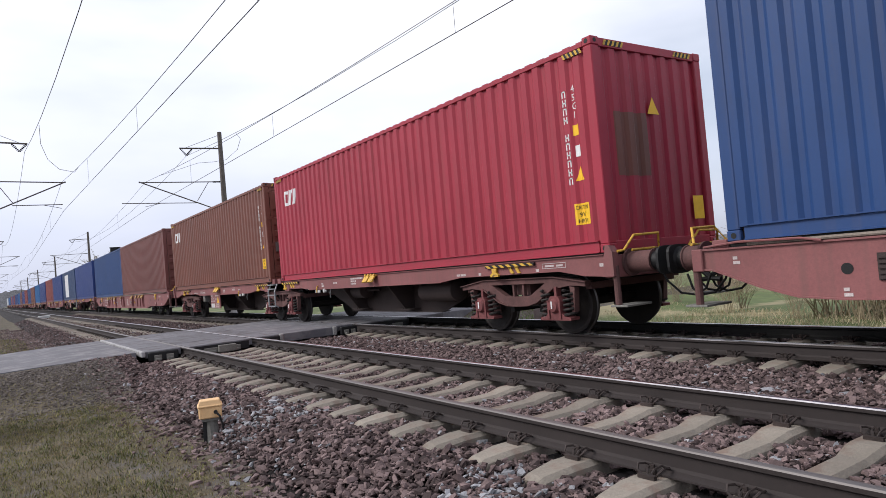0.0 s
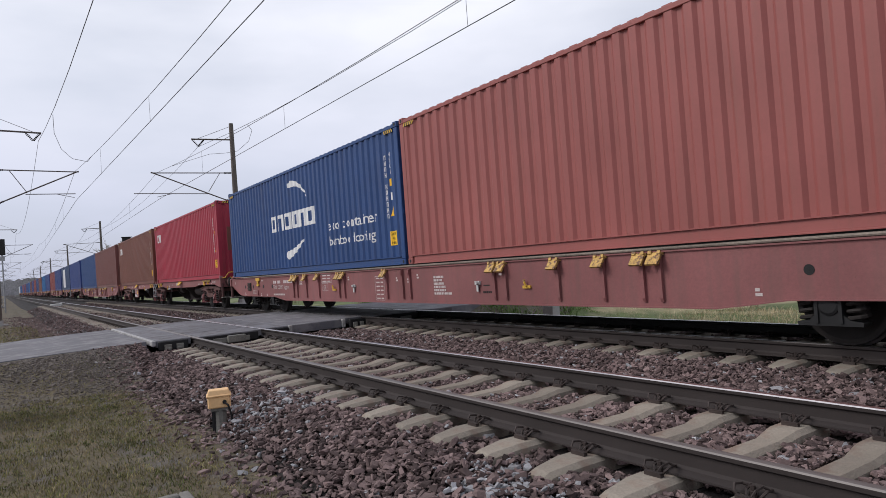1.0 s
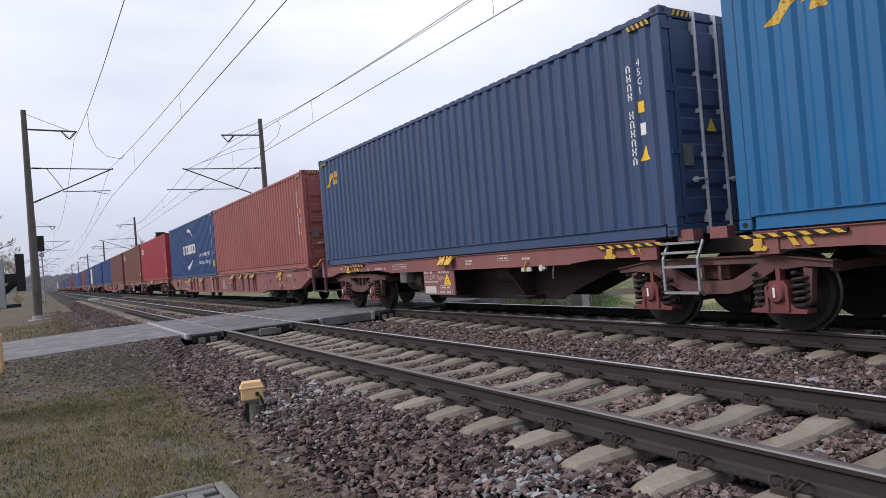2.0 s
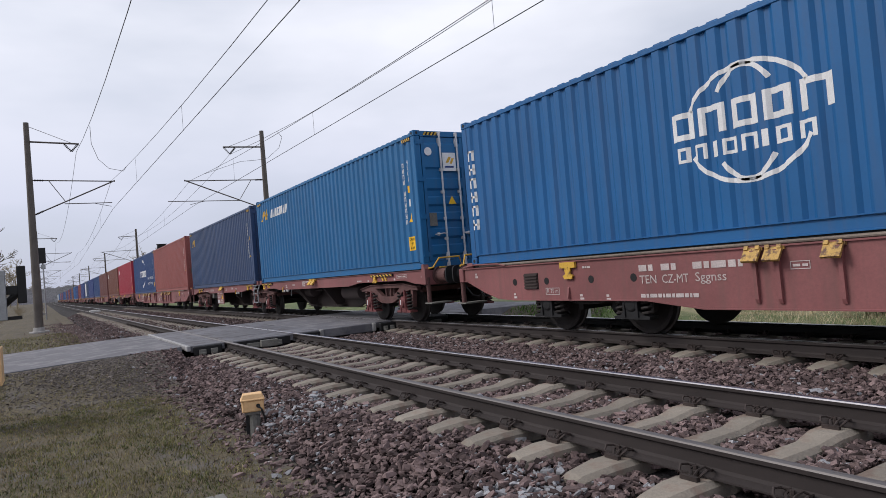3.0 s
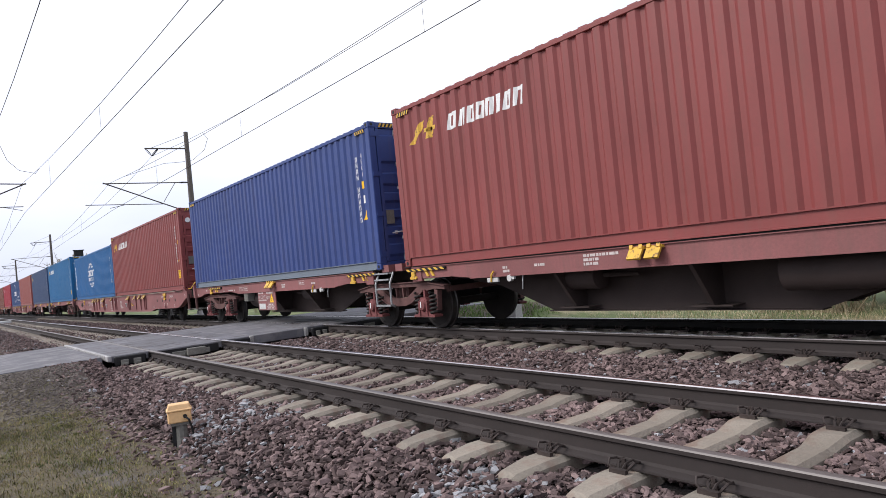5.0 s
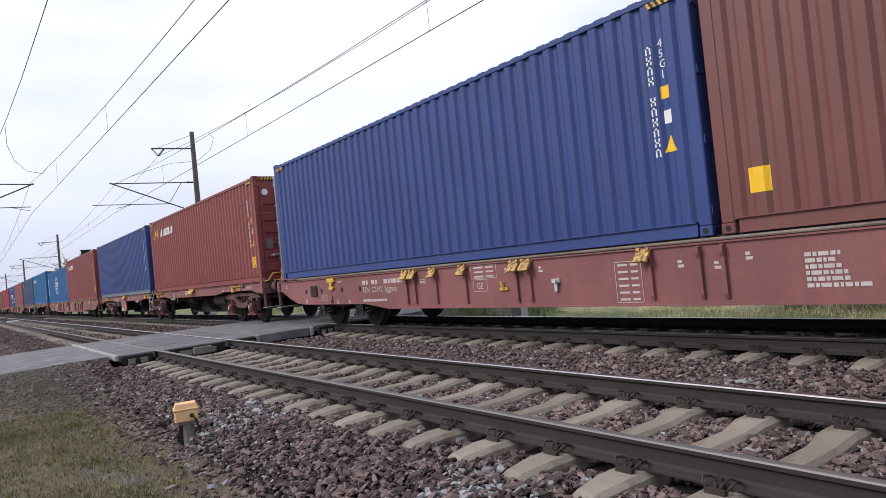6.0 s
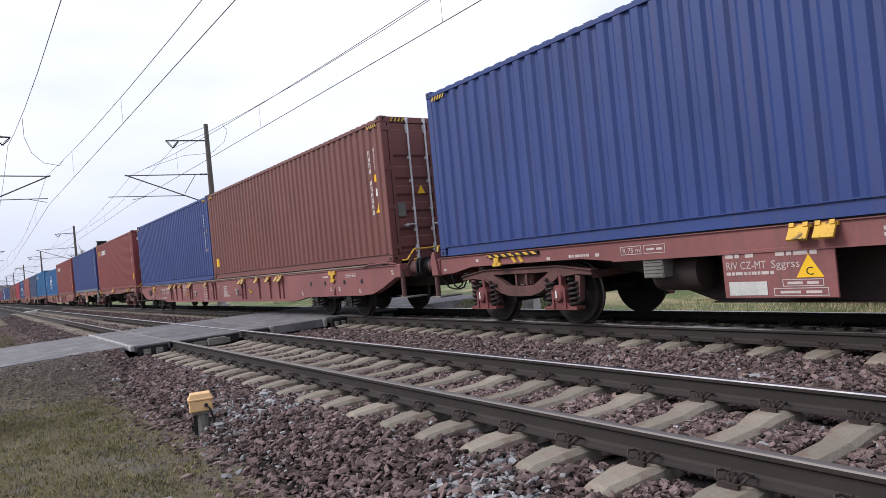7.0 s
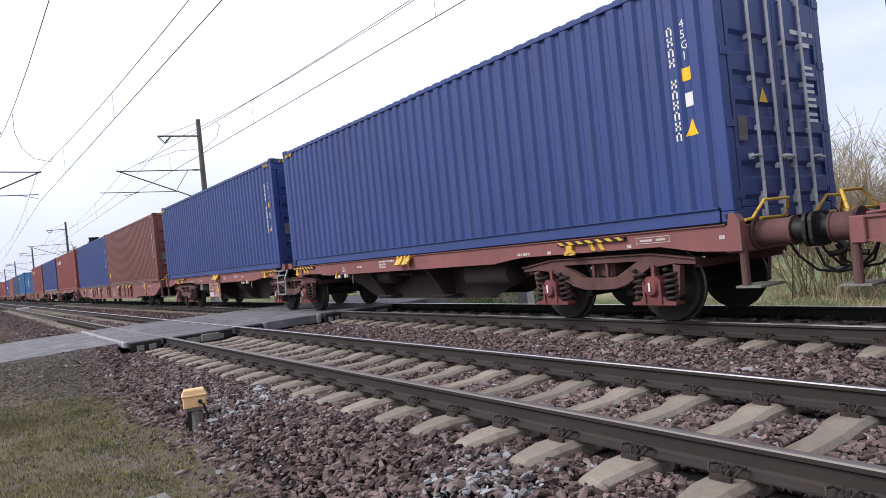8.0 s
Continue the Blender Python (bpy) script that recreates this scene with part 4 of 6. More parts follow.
    for y in (3.6, -3.75):
        bm = bmesh.new()
        quad_box(bm, -1.21, -1.18, y - 0.1, y + 0.08, 0.665, 0.71); tube(bm, [(-1.22, y - 0.02, 0.7), (-1.235, y, 0.76), (-1.225, y + 0.02, 0.8)], 0.02, 6)
        part("valve_knob", bm, YELLOW, root)
    boxed("slot", (-1.184, -1.179, -2.78, -2.6, 0.715, 0.735), BLACK, root)
    for k in range(5): boxed("slot", (-1.184, -1.179, -2.82 + 0.05 * k, -2.785 + 0.05 * k, 0.59, 0.625), BLACK, root)
    return root

def joint_wagon():
    """Articulated container wagon: two platforms on three bogies, slim sills and a fish-belly centre girder."""
    root = new("articulated_wagon")
    for e in (-1, 1):
        for s in (-1, 1):
            bm = bmesh.new()
            x0, x1 = sorted((s * 1.12, s * 1.17))
            prism(bm, [(e * a, b) for a, b in ((0.7, 0.95), (1.9, 0.95), (2.4, 0.905), (8.6, 0.905), (9.2, 0.965), (11.7, 0.965), (12.2, 0.88), (12.66, 0.855), (12.66, SILL - 0.03), (0.7, SILL - 0.03))], x0, x1)
            part("side_sill", bm, WAGON_RED, root, "dusty red side sill")
            bm = bmesh.new()
            x2, x3 = sorted((s * 1.0, s * 1.195))
            quad_box(bm, x2, x3, min(e * 0.7, e * 12.6), max(e * 0.7, e * 12.6), SILL - 0.03, SILL - 0.018)
            quad_box(bm, x2, x3, min(e * 2.4, e * 8.6), max(e * 2.4, e * 8.6), 0.892, 0.905)
            part("sill_flange", bm, WAGON_RED, root)
            # added black strip, blocks the see-through gap so it stays a dark line
            boxed("packing", (min(s * 0.95, s * 1.16), max(s * 0.95, s * 1.16), min(e * 0.45, e * 12.6), max(e * 0.45, e * 12.6), SILL - 0.018, SILL + 0.003), BLACK, root)
            bm = bmesh.new()
            x0, x1 = sorted((s * 0.42, s * 0.46))
            prism(bm, [(e * a, b) for a, b in ((1.3, 1.1), (1.6, 0.82), (2.3, 0.72), (3.5, 0.29), (7.6, 0.29), (8.8, 0.72), (12.4, 0.8), (12.4, 1.1))], x0, x1)
            prism(bm, [(e * a, b) for a, b in ((3.5, 0.275), (7.6, 0.275), (7.6, 0.29), (3.5, 0.29))], min(x0, x1) - 0.08, max(x0, x1) + 0.08)
            part("centre_girder", bm, GIRDER, root, "grimy fish-belly centre girder")
            for y in (4.2, 6.4):
                bm = bmesh.new()
                a = ((s * 0.46, 0.36), (s * 0.7, 0.36), (s * 1.1, 0.9), (s * 0.46, 0.9))
                extrude_y(bm, a, e * y - 0.03, e * y + 0.03)
                quad_box(bm, min(s * 0.46, s * 0.74), max(s * 0.46, s * 0.74), e * y - 0.28, e * y + 0.28, 0.345, 0.36)
                part("gusset", bm, GIRDER, root)
            spigot(root, s, 6.1 if e > 0 else -5.77, True, YELLOW, drop=0.02)
            # striped bar and lifting bracket by the bogies
            for yy in (10.6, 1.15):
                y = e * yy
                bm = bmesh.new()
                x2, x3 = sorted((s * 1.175, s * 1.215))
                quad_box(bm, x2, x3, y - 0.6, y + 0.6, SILL - 0.095, SILL - 0.05)
                part("striped_bar", bm, BLACK, root, "black and yellow striped bar")
                x4 = s * 1.218
                striped(root, lambda u, v: (x4, y - 0.6 + 1.13 * u, SILL - 0.095 + 0.045 * v), 13)
                for k in (0, 1):
                    bm = bmesh.new()
                    q = y - 0.25 + k * 0.16
                    prism(bm, ((q, SILL - 0.2), (q + 0.07, SILL - 0.2), (q + 0.14, SILL - 0.1), (q + 0.07, SILL - 0.1)), s * 1.17, s * 1.19)
                    part("yellow_stripe", bm, YELLOW, root)
                bm = bmesh.new()
                q = y + 0.38
                prism(bm, ((q - 0.06, SILL - 0.1), (q + 0.06, SILL - 0.1), (q + 0.05, SILL - 0.17), (q + 0.11, SILL - 0.21), (q + 0.09, SILL - 0.24), (q - 0.09, SILL - 0.24), (q - 0.11, SILL - 0.21), (q - 0.05, SILL - 0.17)), s * 1.18, s * 1.217)
                part("lifting_bracket", bm, YELLOW, root, "yellow lifting bracket")
        y0, y1 = sorted((e * 12.6, e * 12.79))
        boxed("headstock", (-1.2, 1.2, y0, y1, 0.84, SILL - 0.04), WAGON_RED, root, bevel=0.01)
        for s in (-1, 1):
            bm = bmesh.new()
            prism(bm, [(e * a, b) for a, b in ((12.8, 0.86), (12.8, SILL + 0.0), (12.74, SILL + 0.1), (12.68, SILL + 0.1), (12.6, 0.86))], min(s * 1.12, s * 1.24), max(s * 1.12, s * 1.24))
            part("corner_post", bm, WAGON_RED, root)
            boxed("corner_seat", (s * 1.08 - 0.09, s * 1.08 + 0.09, min(e * 0.12, e * 0.36), max(e * 0.12, e * 0.36), SILL - 0.06, SILL + 0.08), WAGON_RED, root)
        buffers(root, e, 12.8, 13.43)
        for k in range(7):
            y = e * (1.4 + k * 1.75)
            boxed("cross_bearer", (-1.12, 1.12, y - 0.05, y + 0.05, 0.95, 1.1), GIRDER, root)
        # brake gear
        bm = bmesh.new()
        lathe(bm, ((e * 4.1, 0.05), (e * 4.15, 0.19), (e * 4.75, 0.19), (e * 4.8, 0.05)), 18, "y", (-0.72, 0, 0.8))
        tube(bm, [(-0.72, e * 4.8, 0.8), (-0.72, e * 5.4, 0.8)], 0.03, 8)
        part("brake_cylinder", bm, GIRDER, root, smooth=True)
    bm = bmesh.new()
    lathe(bm, [(q, r) for q, r in ((-8.55, 0.06), (-8.5, 0.21), (-7.35, 0.21), (-7.3, 0.06))], 20, "y", (-0.72, 0, 0.72))
    part("air_reservoir", bm, GIRDER, root, "brown red air tank", smooth=True)
    bm = bmesh.new()
    lathe(bm, [(q, r) for q, r in ((7.45, 0.06), (7.5, 0.24), (8.15, 0.24), (8.2, 0.06))], 20, "y", (-0.75, 0, 0.7))
    part("air_reservoir", bm, GIRDER, root, "brown red air tank", smooth=True)
    boxed("centre_joint", (-0.5, 0.5, -1.2, 1.2, 0.92, 1.12), GIRDER, root, bevel=0.01)
    # data board hung under the sill
    board = boxed("data_board", (-1.18, -1.15, 5.8, 7.02, 0.40, 0.93), WAGON_RED, root, "red board with white stencils", bevel=0.004)
    bm = bmesh.new(); bm.faces.new([bm.verts.new((-1.184, a, b)) for a, b in ((6.2, 0.61), (5.92, 0.61), (6.06, 0.85))]); part("warning_triangle", bm, LABEL_Y, board)
    lettering("C", 0.12, BLACK, board, (-1.187, 6.1, 0.635), "sign_lettering")
    lettering("RIV CZ-MT", 0.12, STENCIL, board, (-1.184, 6.98, 0.72), "stencil_lettering", width=0.46)
    lettering("Sggrss", 0.12, STENCIL, board, (-1.184, 6.46, 0.72), "stencil_lettering", width=0.3)
    flat_marks(board, 6.98, 0.845, (2,), x=-1.184, size=0.06)
    flat_marks(board, 6.74, 0.845, (1,), x=-1.184, size=0.06)
    flat_marks(board, 6.4, 0.845, (4,), x=-1.184, size=0.06)
    flat_marks(board, 6.98, 0.655, (9,), x=-1.184, size=0.035)
    framed_table(board, 6.35, 0.52, 0.42, 0.075, 1, x=-1.184)
    framed_table(board, 6.45, 0.42, 0.56, 0.085, 1, x=-1.184)
    bm = bmesh.new(); quad_box(bm, -1.185, -1.182, 6.52, 6.96, 0.43, 0.58); part("paper_pocket", bm, EDGE_WHITE, board, "white paper pocket")
    for y, z in ((9.85, 0.98), (8.9, 0.98), (-9.75, 0.98), (-11.2, 0.98), (11.55, 1.04), (-12.5, 1.0), (12.5, 0.92)):
        flat_marks(root, y, z, (1,), x=-1.175, size=0.045)
    bm = bmesh.new(); quad_box(bm, -1.16, -0.95, 7.83, 8.13, 0.66, 0.90)
    for k in range(5): quad_box(bm, -1.172, -1.16, 7.84, 8.12, 0.675 + 0.045 * k, 0.70 + 0.045 * k)
    part("ribbed_box", bm, POST, root, "grey ribbed wedge box")
    for y, z, n in ((9.4, 0.99, (6,)), (5.35, 1.03, (3, 3)), (3.6, 1.01, (3,)), (-3.2, 1.01, (2, 2)), (-3.9, 1.01, (3,)), (-4.85, 1.08, (9, 4, 4)), (-9.1, 0.99, (4,))):
        flat_marks(root, y, z, n, x=-1.175, size=0.038)
    framed_table(root, 8.46, 0.97, 0.33, 0.11, 0, x=-1.175); framed_table(root, 8.09, 0.97, 0.32, 0.11, 1, x=-1.175); framed_table(root, 4.3, 1.01, 0.32, 0.1, 1, x=-1.175); framed_table(root, -11.35, 1.02, 0.5, 0.08, 1, x=-1.175)
    lettering("R 75 m", 0.09, STENCIL, root, (-1.177, 8.43, 0.995), "stencil_lettering", width=0.27)
    for y in (3.5, -2.95):
        bm = bmesh.new(); quad_box(bm, -1.19, -1.15, y - 0.13, y + 0.13, 0.81, 0.88); part("brake_plate", bm, EDGE_WHITE, root, "white brake plate", bevel=0.006)
        bm = bmesh.new(); tube(bm, [(-1.2, y + 0.02, 0.82), (-1.21, y - 0.01, 0.93), (-1.2, y - 0.06, 0.985)], 0.016, 6); part("brake_lever", bm, YELLOW, root)
        bm = bmesh.new(); lathe(bm, ((-1.2, 0.05), (-1.14, 0.055)), 14, "x", (0, y - 0.4, 0.86)); quad_box(bm, -1.19, -1.15, y - 0.5, y - 0.4, 0.84, 0.88); part("brake_valve", bm, EDGE_WHITE, root)
        bm = bmesh.new(); tube(bm, [(-1.1, y - 0.62, 0.93), (-1.13, y - 0.63, 0.8), (-1.12, y - 0.6, 0.68)], 0.012, 6); part("chain", bm, STEEL, root)
    # ladder frame at the joint
    bm = bmesh.new()
    for y in (0.05, 0.58): tube(bm, [(-1.14, y, 0.44), (-1.22, y, 0.5), (-1.22, y, 0.9), (-1.14, y - 0.04, 1.12)], 0.022, 6)
    for z in (0.47, 0.8, 0.98, 1.1): quad_box(bm, -1.25, -1.16, 0.05, 0.58, z - 0.015, z + 0.015)
    part("step_ladder", bm, STEEL, root, "grey steel step ladder")
    for e in (-1, 1):
        boxed("end_plate", (-1.19, -1.13, min(e * 0.7, e * 1.0), max(e * 0.7, e * 1.0), 0.9, SILL - 0.02), WAGON_RED, root, bevel=0.006)
    for y in (10.6, 0.0, -10.6): bogie(root, y)
    return root

DEEP, JOINT = deep_wagon(), joint_wagon()

MOVING, TURNING = [], []          # (thing, place at the start), wheelsets that show

def carry(thing, y, z=0.0):
    thing.matrix_basis = pose(FAR, y, z)
    MOVING.append((thing, y, z))
    return thing

def load(y, tall, fresh, label, dress=None, shut=False, marked=True, square=False):
    src = PLAIN if not marked else (TALL_SHUT if shut else (TALL if tall else LOW))
    c = copy_thing(src, pose(FAR, y, SILL))
    c.name = "shipping_container"
    tagged(c, label, "container", "containers on the train")
    repaint(c, P_RED, fresh)
    h = HIGH if tall else LOWER
    if marked: marks(c, h, code=tall, square=square)
    if marked and tall: hazard(c, h)
    if dress: dress(c)
    return carry(c, y, SILL)

def dress_swoosh(c):
    n = 9
    a = arc(0.05, 1.15, 1.45, 40, 100, n, 0.93)
    band(c, "logo_shape", a, [0.02 + 0.2 * (i / n) for i in range(n)] + [0.1], WHITE, "white painted swoosh")
    b = [(0.70 - 1.42 * i / n, 0.50 + 0.42 * (i / n) ** 1.7) for i in range(n + 1)]
    band(c, "logo_shape", b, [0.08] + [0.24 - 0.22 * (i / n) for i in range(n)], WHITE, "white painted swoosh")
    logo_blocks(c, 1.82, 1.25, (0.42, 0.52, 0.52), 0.47, mat_=WHITE)
    logo_blocks(c, 0.08, 1.25, (0.46, 0.46, 0.5), 0.47, mat_=WHITE)
    lettering("eco container", 0.36, WHITE, c, (SKIN - 0.004, -2.3, 0.99), width=2.66, shape=conform)
    lettering("bamboo flooring", 0.33, WHITE, c, (SKIN - 0.004, -2.38, 0.61), width=2.4, shape=conform)

def dress_globe(c):
    w = [0.055] * 13
    for cy, r0, a0, a1, sq in ((0.28, 0.82, 25, 155, 0.82), (0.28, 0.82, 205, 335, 0.82)):
        band(c, "logo_shape", arc(cy, 1.36, r0, a0, a1, 12, sq), w, WHITE)
    band(c, "logo_shape", arc(0.28, 1.36, 0.42, 40, 90, 12, 1.55), w, WHITE); band(c, "logo_shape", arc(0.28, 1.36, 0.42, 90, 140, 12, 1.55), w, WHITE)
    band(c, "logo_shape", arc(0.28, 1.36, 0.42, 220, 270, 12, 1.55), w, WHITE); band(c, "logo_shape", arc(0.28, 1.36, 0.42, 270, 320, 12, 1.55), w, WHITE)
    logo_blocks(c, 1.30, 1.31, (0.33, 0.36, 0.33, 0.33, 0.36), 0.34, gap=0.08)
    logo_blocks(c, 1.24, 1.03, (0.18, 0.18, 0.08, 0.18, 0.18, 0.08, 0.2, 0.2), 0.19, gap=0.07)
    rows_of_bars(c, 5.95, 2.1, 6, high=0.19, wide=0.16, gap=0.065)

def dress_wings(c):
    winged_logo(c, 5.6, 2.19, 0.85)
    logo_blocks(c, 4.46, 2.22, (0.24, 0.17, 0.17, 0.17, 0.17, 0.12, 0.17, 0.2), 0.27, lean=0.05, gap=0.06)

def dress_winged_doors(c):
    """The winged side, and a white emblem board and a round mark on the doors."""
    dress_wings(c)
    y = -LEN / 2 + 0.035 - 0.05
    bm = bmesh.new(); quad_box(bm, -0.55, -0.22, y, y + 0.008, 2.08, 2.48)
    b = part("emblem_board", bm, WHITE, c, "white board with a yellow emblem")
    for pts in (((-0.48, 2.26), (-0.41, 2.26), (-0.33, 2.39), (-0.4, 2.39)), ((-0.38, 2.24), (-0.32, 2.24), (-0.26, 2.36), (-0.32, 2.36))):
        bm = bmesh.new(); bm.faces.new([bm.verts.new((u, y - 0.003, z)) for u, z in pts]); part("logo_shape", bm, YELLOW, b)
    boxed("logo_shape", (-0.5, -0.28, y - 0.004, y - 0.001, 2.15, 2.19), P_BLUE, b)
    bm = bmesh.new(); lathe(bm, ((y - 0.002, 0.09), (y + 0.004, 0.09)), 18, "y", (-0.9, 0, 2.5)); part("round_mark", bm, WHITE, c, "round white mark")

def dress_emblem(c): winged_logo(c, 5.6, 2.15, 0.8)

def dress_corner_mark(c):
    logo_blocks(c, 5.45, 2.05, (0.3, 0.25, 0.1), 0.4, lean=0.05, gap=0.05)

def dress_shut(c):
    dress_corner_mark(c)
    y = -LEN / 2 + 0.026
    bm = bmesh.new(); bm.faces.new([bm.verts.new((a, y, b)) for a, b in ((-0.13, 1.95), (0.13, 1.95), (0.0, 2.2))]); part("warning_triangle", bm, LABEL_Y, c)
    bm = bmesh.new(); bm.faces.new([bm.verts.new((a, y, b)) for a, b in ((0.75, 0.4), (1.0, 0.4), (1.0, 0.75), (0.75, 0.75))]); part("height_sign", bm, LABEL_Y, c)
    bm = bmesh.new()
    xs = [-0.85] + wave_breaks(-0.85, -0.15) + [-0.15]
    lo = [bm.verts.new((x, -(LEN / 2 - 0.027 - wave(x)), 1.05)) for x in xs]; hi = [bm.verts.new((x, -(LEN / 2 - 0.027 - wave(x)), 1.95)) for x in xs]
    for i in range(len(xs) - 1): bm.faces.new((lo[i], lo[i + 1], hi[i + 1], hi[i]))
    part("repaired_patch", bm, P_MAROON, c, "dark repainted patch")

def dress_worn(c):
    patch(c, "rust_patch", ((2.24, 0.64), (2.05, 0.64), (2.05, 1.33), (2.24, 1.33)), P_MAROON, "dark scuffed patch")
    patch(c, "sticker", ((5.74, 0.41), (5.5, 0.41), (5.5, 0.68), (5.74, 0.68)), LABEL_Y, "small yellow sticker")

def dress_grey_rail(c):
    for o in c.children:
        if o.name.startswith("bottom_rail"): o.material_slots[0].link = "OBJECT"; o.material_slots[0].material = P_RAIL

def dress_white_block(c):
    patch(c, "logo_shape", ((3.6, 0.3), (0.2, 0.3), (0.2, 2.6), (3.6, 2.6)), WHITE)

# wagon centres at the start, from the front; containers sit a little behind the middle
CENTRES = (18.9, -7.70, -34.05, -60.76, -87.04, -113.45, -140.0, -166.5)
BACK = 0.12
CARGO = (
    ((True, P_MAROON, "dark brown corrugated steel container on an articulated wagon", dress_corner_mark, False, True),
     (True, P_RED, "carmine red corrugated steel container with a closed corrugated end", dress_shut, True, True)),
    ((True, P_NAVY, "navy blue container with white swoosh and lettering", dress_swoosh, False, True),
     (True, P_ORANGE, "faded orange red container with grey lock bars", None, False, False)),
    ((True, P_SLATE, "weathered slate blue container with a yellow emblem", dress_emblem, False, False),
     (True, P_CYAN, "blue container with a yellow emblem", dress_winged_doors, False, True)),
    ((False, P_AZURE, "azure blue low container with a white globe emblem", dress_globe, False, False),
     (True, P_OXIDE, "oxide red container with a yellow winged emblem", dress_winged_doors, False, True)),
    ((True, P_BLUE, "ultramarine blue container with a grey bottom rail", dress_grey_rail, False, False),
     (True, P_OXIDE, "oxide red container with a yellow winged emblem", dress_winged_doors, False, True)),
    ((True, P_BLUE, "ultramarine blue corrugated container on a deep-sided wagon", None, False, False),
     (True, P_BROWN, "worn brown red container with a dark scuffed patch", dress_worn, False, False)),
    ((True, P_BLUE, "ultramarine blue corrugated container on an articulated wagon", None, False, False),
     (True, P_BLUE, "ultramarine blue container with grey lock bars at its rear", None, False, False)),
    ((True, P_BLUE, "ultramarine blue corrugated container on a deep-sided wagon", None, False, False),),
)
for k, (y, pair) in enumerate(zip(CENTRES, CARGO)):
    jointed = k % 2 == 0
    src = JOINT if jointed else DEEP
    w = copy_thing(src, pose(FAR, y, 0))
    tagged(w, "dusty red articulated container wagon with striped bars" if jointed else "dusty red deep-sided container wagon with yellow spigots", "freight wagon", "wagons of the train")
    carry(w, y)
    TURNING += [o for o in w.children_recursive if o.name.startswith("wheelset")]
    off = 6.53 if jointed else 6.15
    for side, (tall, fresh, label, dress, shut, square) in zip((1, -1), pair):
        load(y + side * off - BACK, tall, fresh, label, dress, shut=shut, square=square)

AHEAD = [P_BROWN, P_NAVY, P_BLUE, P_SLATE, P_BLUE, P_OXIDE, P_BLUE, P_AZURE, P_MAROON, P_NAVY, P_OXIDE, P_BLUE, P_BROWN, P_AZURE, P_BLUE, P_NAVY, P_OXIDE, P_BLUE, P_ORANGE, P_SLATE, P_AZURE, P_BLUE, P_GREY, P_GREY]
y, k = CENTRES[0], 0
while k < len(AHEAD):
    y += 26.5
    deep = (k // 2) % 2 == 0
    w = copy_thing(DEEP if deep else JOINT, pose(FAR, y, 0))
    tagged(w, "dusty red container wagon far along the train", "freight wagon", "wagons of the train")
    carry(w, y)
    off = 6.15 if deep else 6.53
    load(y - off, True, AHEAD[k], "corrugated container far along the train", marked=False)
    load(y + off, True, AHEAD[k + 1], "corrugated container far along the train", dress_white_block if k == 2 else None, marked=False)
    k += 2

for o in (TALL, TALL_SHUT, LOW, PLAIN, DEEP, JOINT):
    for q in [*o.children_recursive, o]: bpy.data.objects.remove(q)

# ---- level crossing and road ----
def slab(name, x0, x1, y0, y1, z0, z1, mat, parent, label="", bevel=0.012):
    return boxed(name, (x0, x1, y0, y1, z0, z1), mat, parent, label, bevel)

road = tagged(new("road"), "worn grey asphalt road that meets the railway", "road", kind="structure")
def road_strip(x0, x1):
    bm = bmesh.new()
    xs = [x0 + (x1 - x0) * i / 120 for i in range(121)]
    lo, hi, lob, hib = [], [], [], []
    for x in xs:
        z = -0.012 - 0.10 * (smooth01(abs(x - 6.2), 3.6, 8.5))
        w = 0.05 * noise.noise((x * 0.9, 0, 0))
        w2 = 0.07 * noise.noise((x * 0.9, 5, 0))
        lo.append(bm.verts.new((x, ROAD0 + 0.25 + w, z))); hi.append(bm.verts.new((x, ROAD1 - 0.15 + w2, z)))
        lob.append(bm.verts.new((x, ROAD0 + 0.1 + w, z - 0.6))); hib.append(bm.verts.new((x, ROAD1 + w2, z - 0.6)))
    for i in range(120):
        bm.faces.new((lo[i], lo[i + 1], hi[i + 1], hi[i]))
        bm.faces.new((lob[i], lob[i + 1], lo[i + 1], lo[i]))
        bm.faces.new((hi[i], hi[i + 1], hib[i + 1], hib[i]))
    part("carriageway", bm, ASPHALT, road)
road_strip(-60, 2.42); road_strip(9.98, 70)

crossing = tagged(new("level_crossing"), "grey level crossing panels between and beside the rails", "level crossing", kind="structure")
def panels(x0, x1, n, y0, y1, mat=None, z=-0.004):
    d = (y1 - y0) / n
    for k in range(n):
        slab("panel", x0, x1, y0 + d * k + 0.004, y0 + d * (k + 1) - 0.004, z - 0.14, z + random.uniform(-0.003, 0.003), mat or PANEL, crossing)
panels(2.56, NEAR - GAUGE - 0.05, 5, ROAD0 + 0.05, ROAD1 - 0.1)
panels(NEAR - GAUGE + 0.09, NEAR + GAUGE - 0.09, 5, ROAD0 - 0.05, ROAD1)
panels(NEAR + GAUGE + 0.05, 5.42, 5, ROAD0 + 0.05, ROAD1 - 0.05)
slab("infill", 5.43, 6.74, ROAD0 + 0.1, ROAD1 - 0.1, -0.2, -0.002, ASPHALT, crossing, "asphalt infill between the tracks")
panels(6.75, FAR - GAUGE - 0.05, 5, ROAD0 + 0.3, ROAD1 - 0.05)
panels(FAR - GAUGE + 0.09, FAR + GAUGE - 0.09, 5, ROAD0 + 0.1, ROAD1)
panels(FAR + GAUGE + 0.05, 9.9, 5, ROAD0 + 0.1, ROAD1)
slab("kerb", 2.48, 2.555, ROAD0, ROAD1 - 0.1, -0.11, 0.004, KERB_GREY, crossing, "worn white painted edge beam")
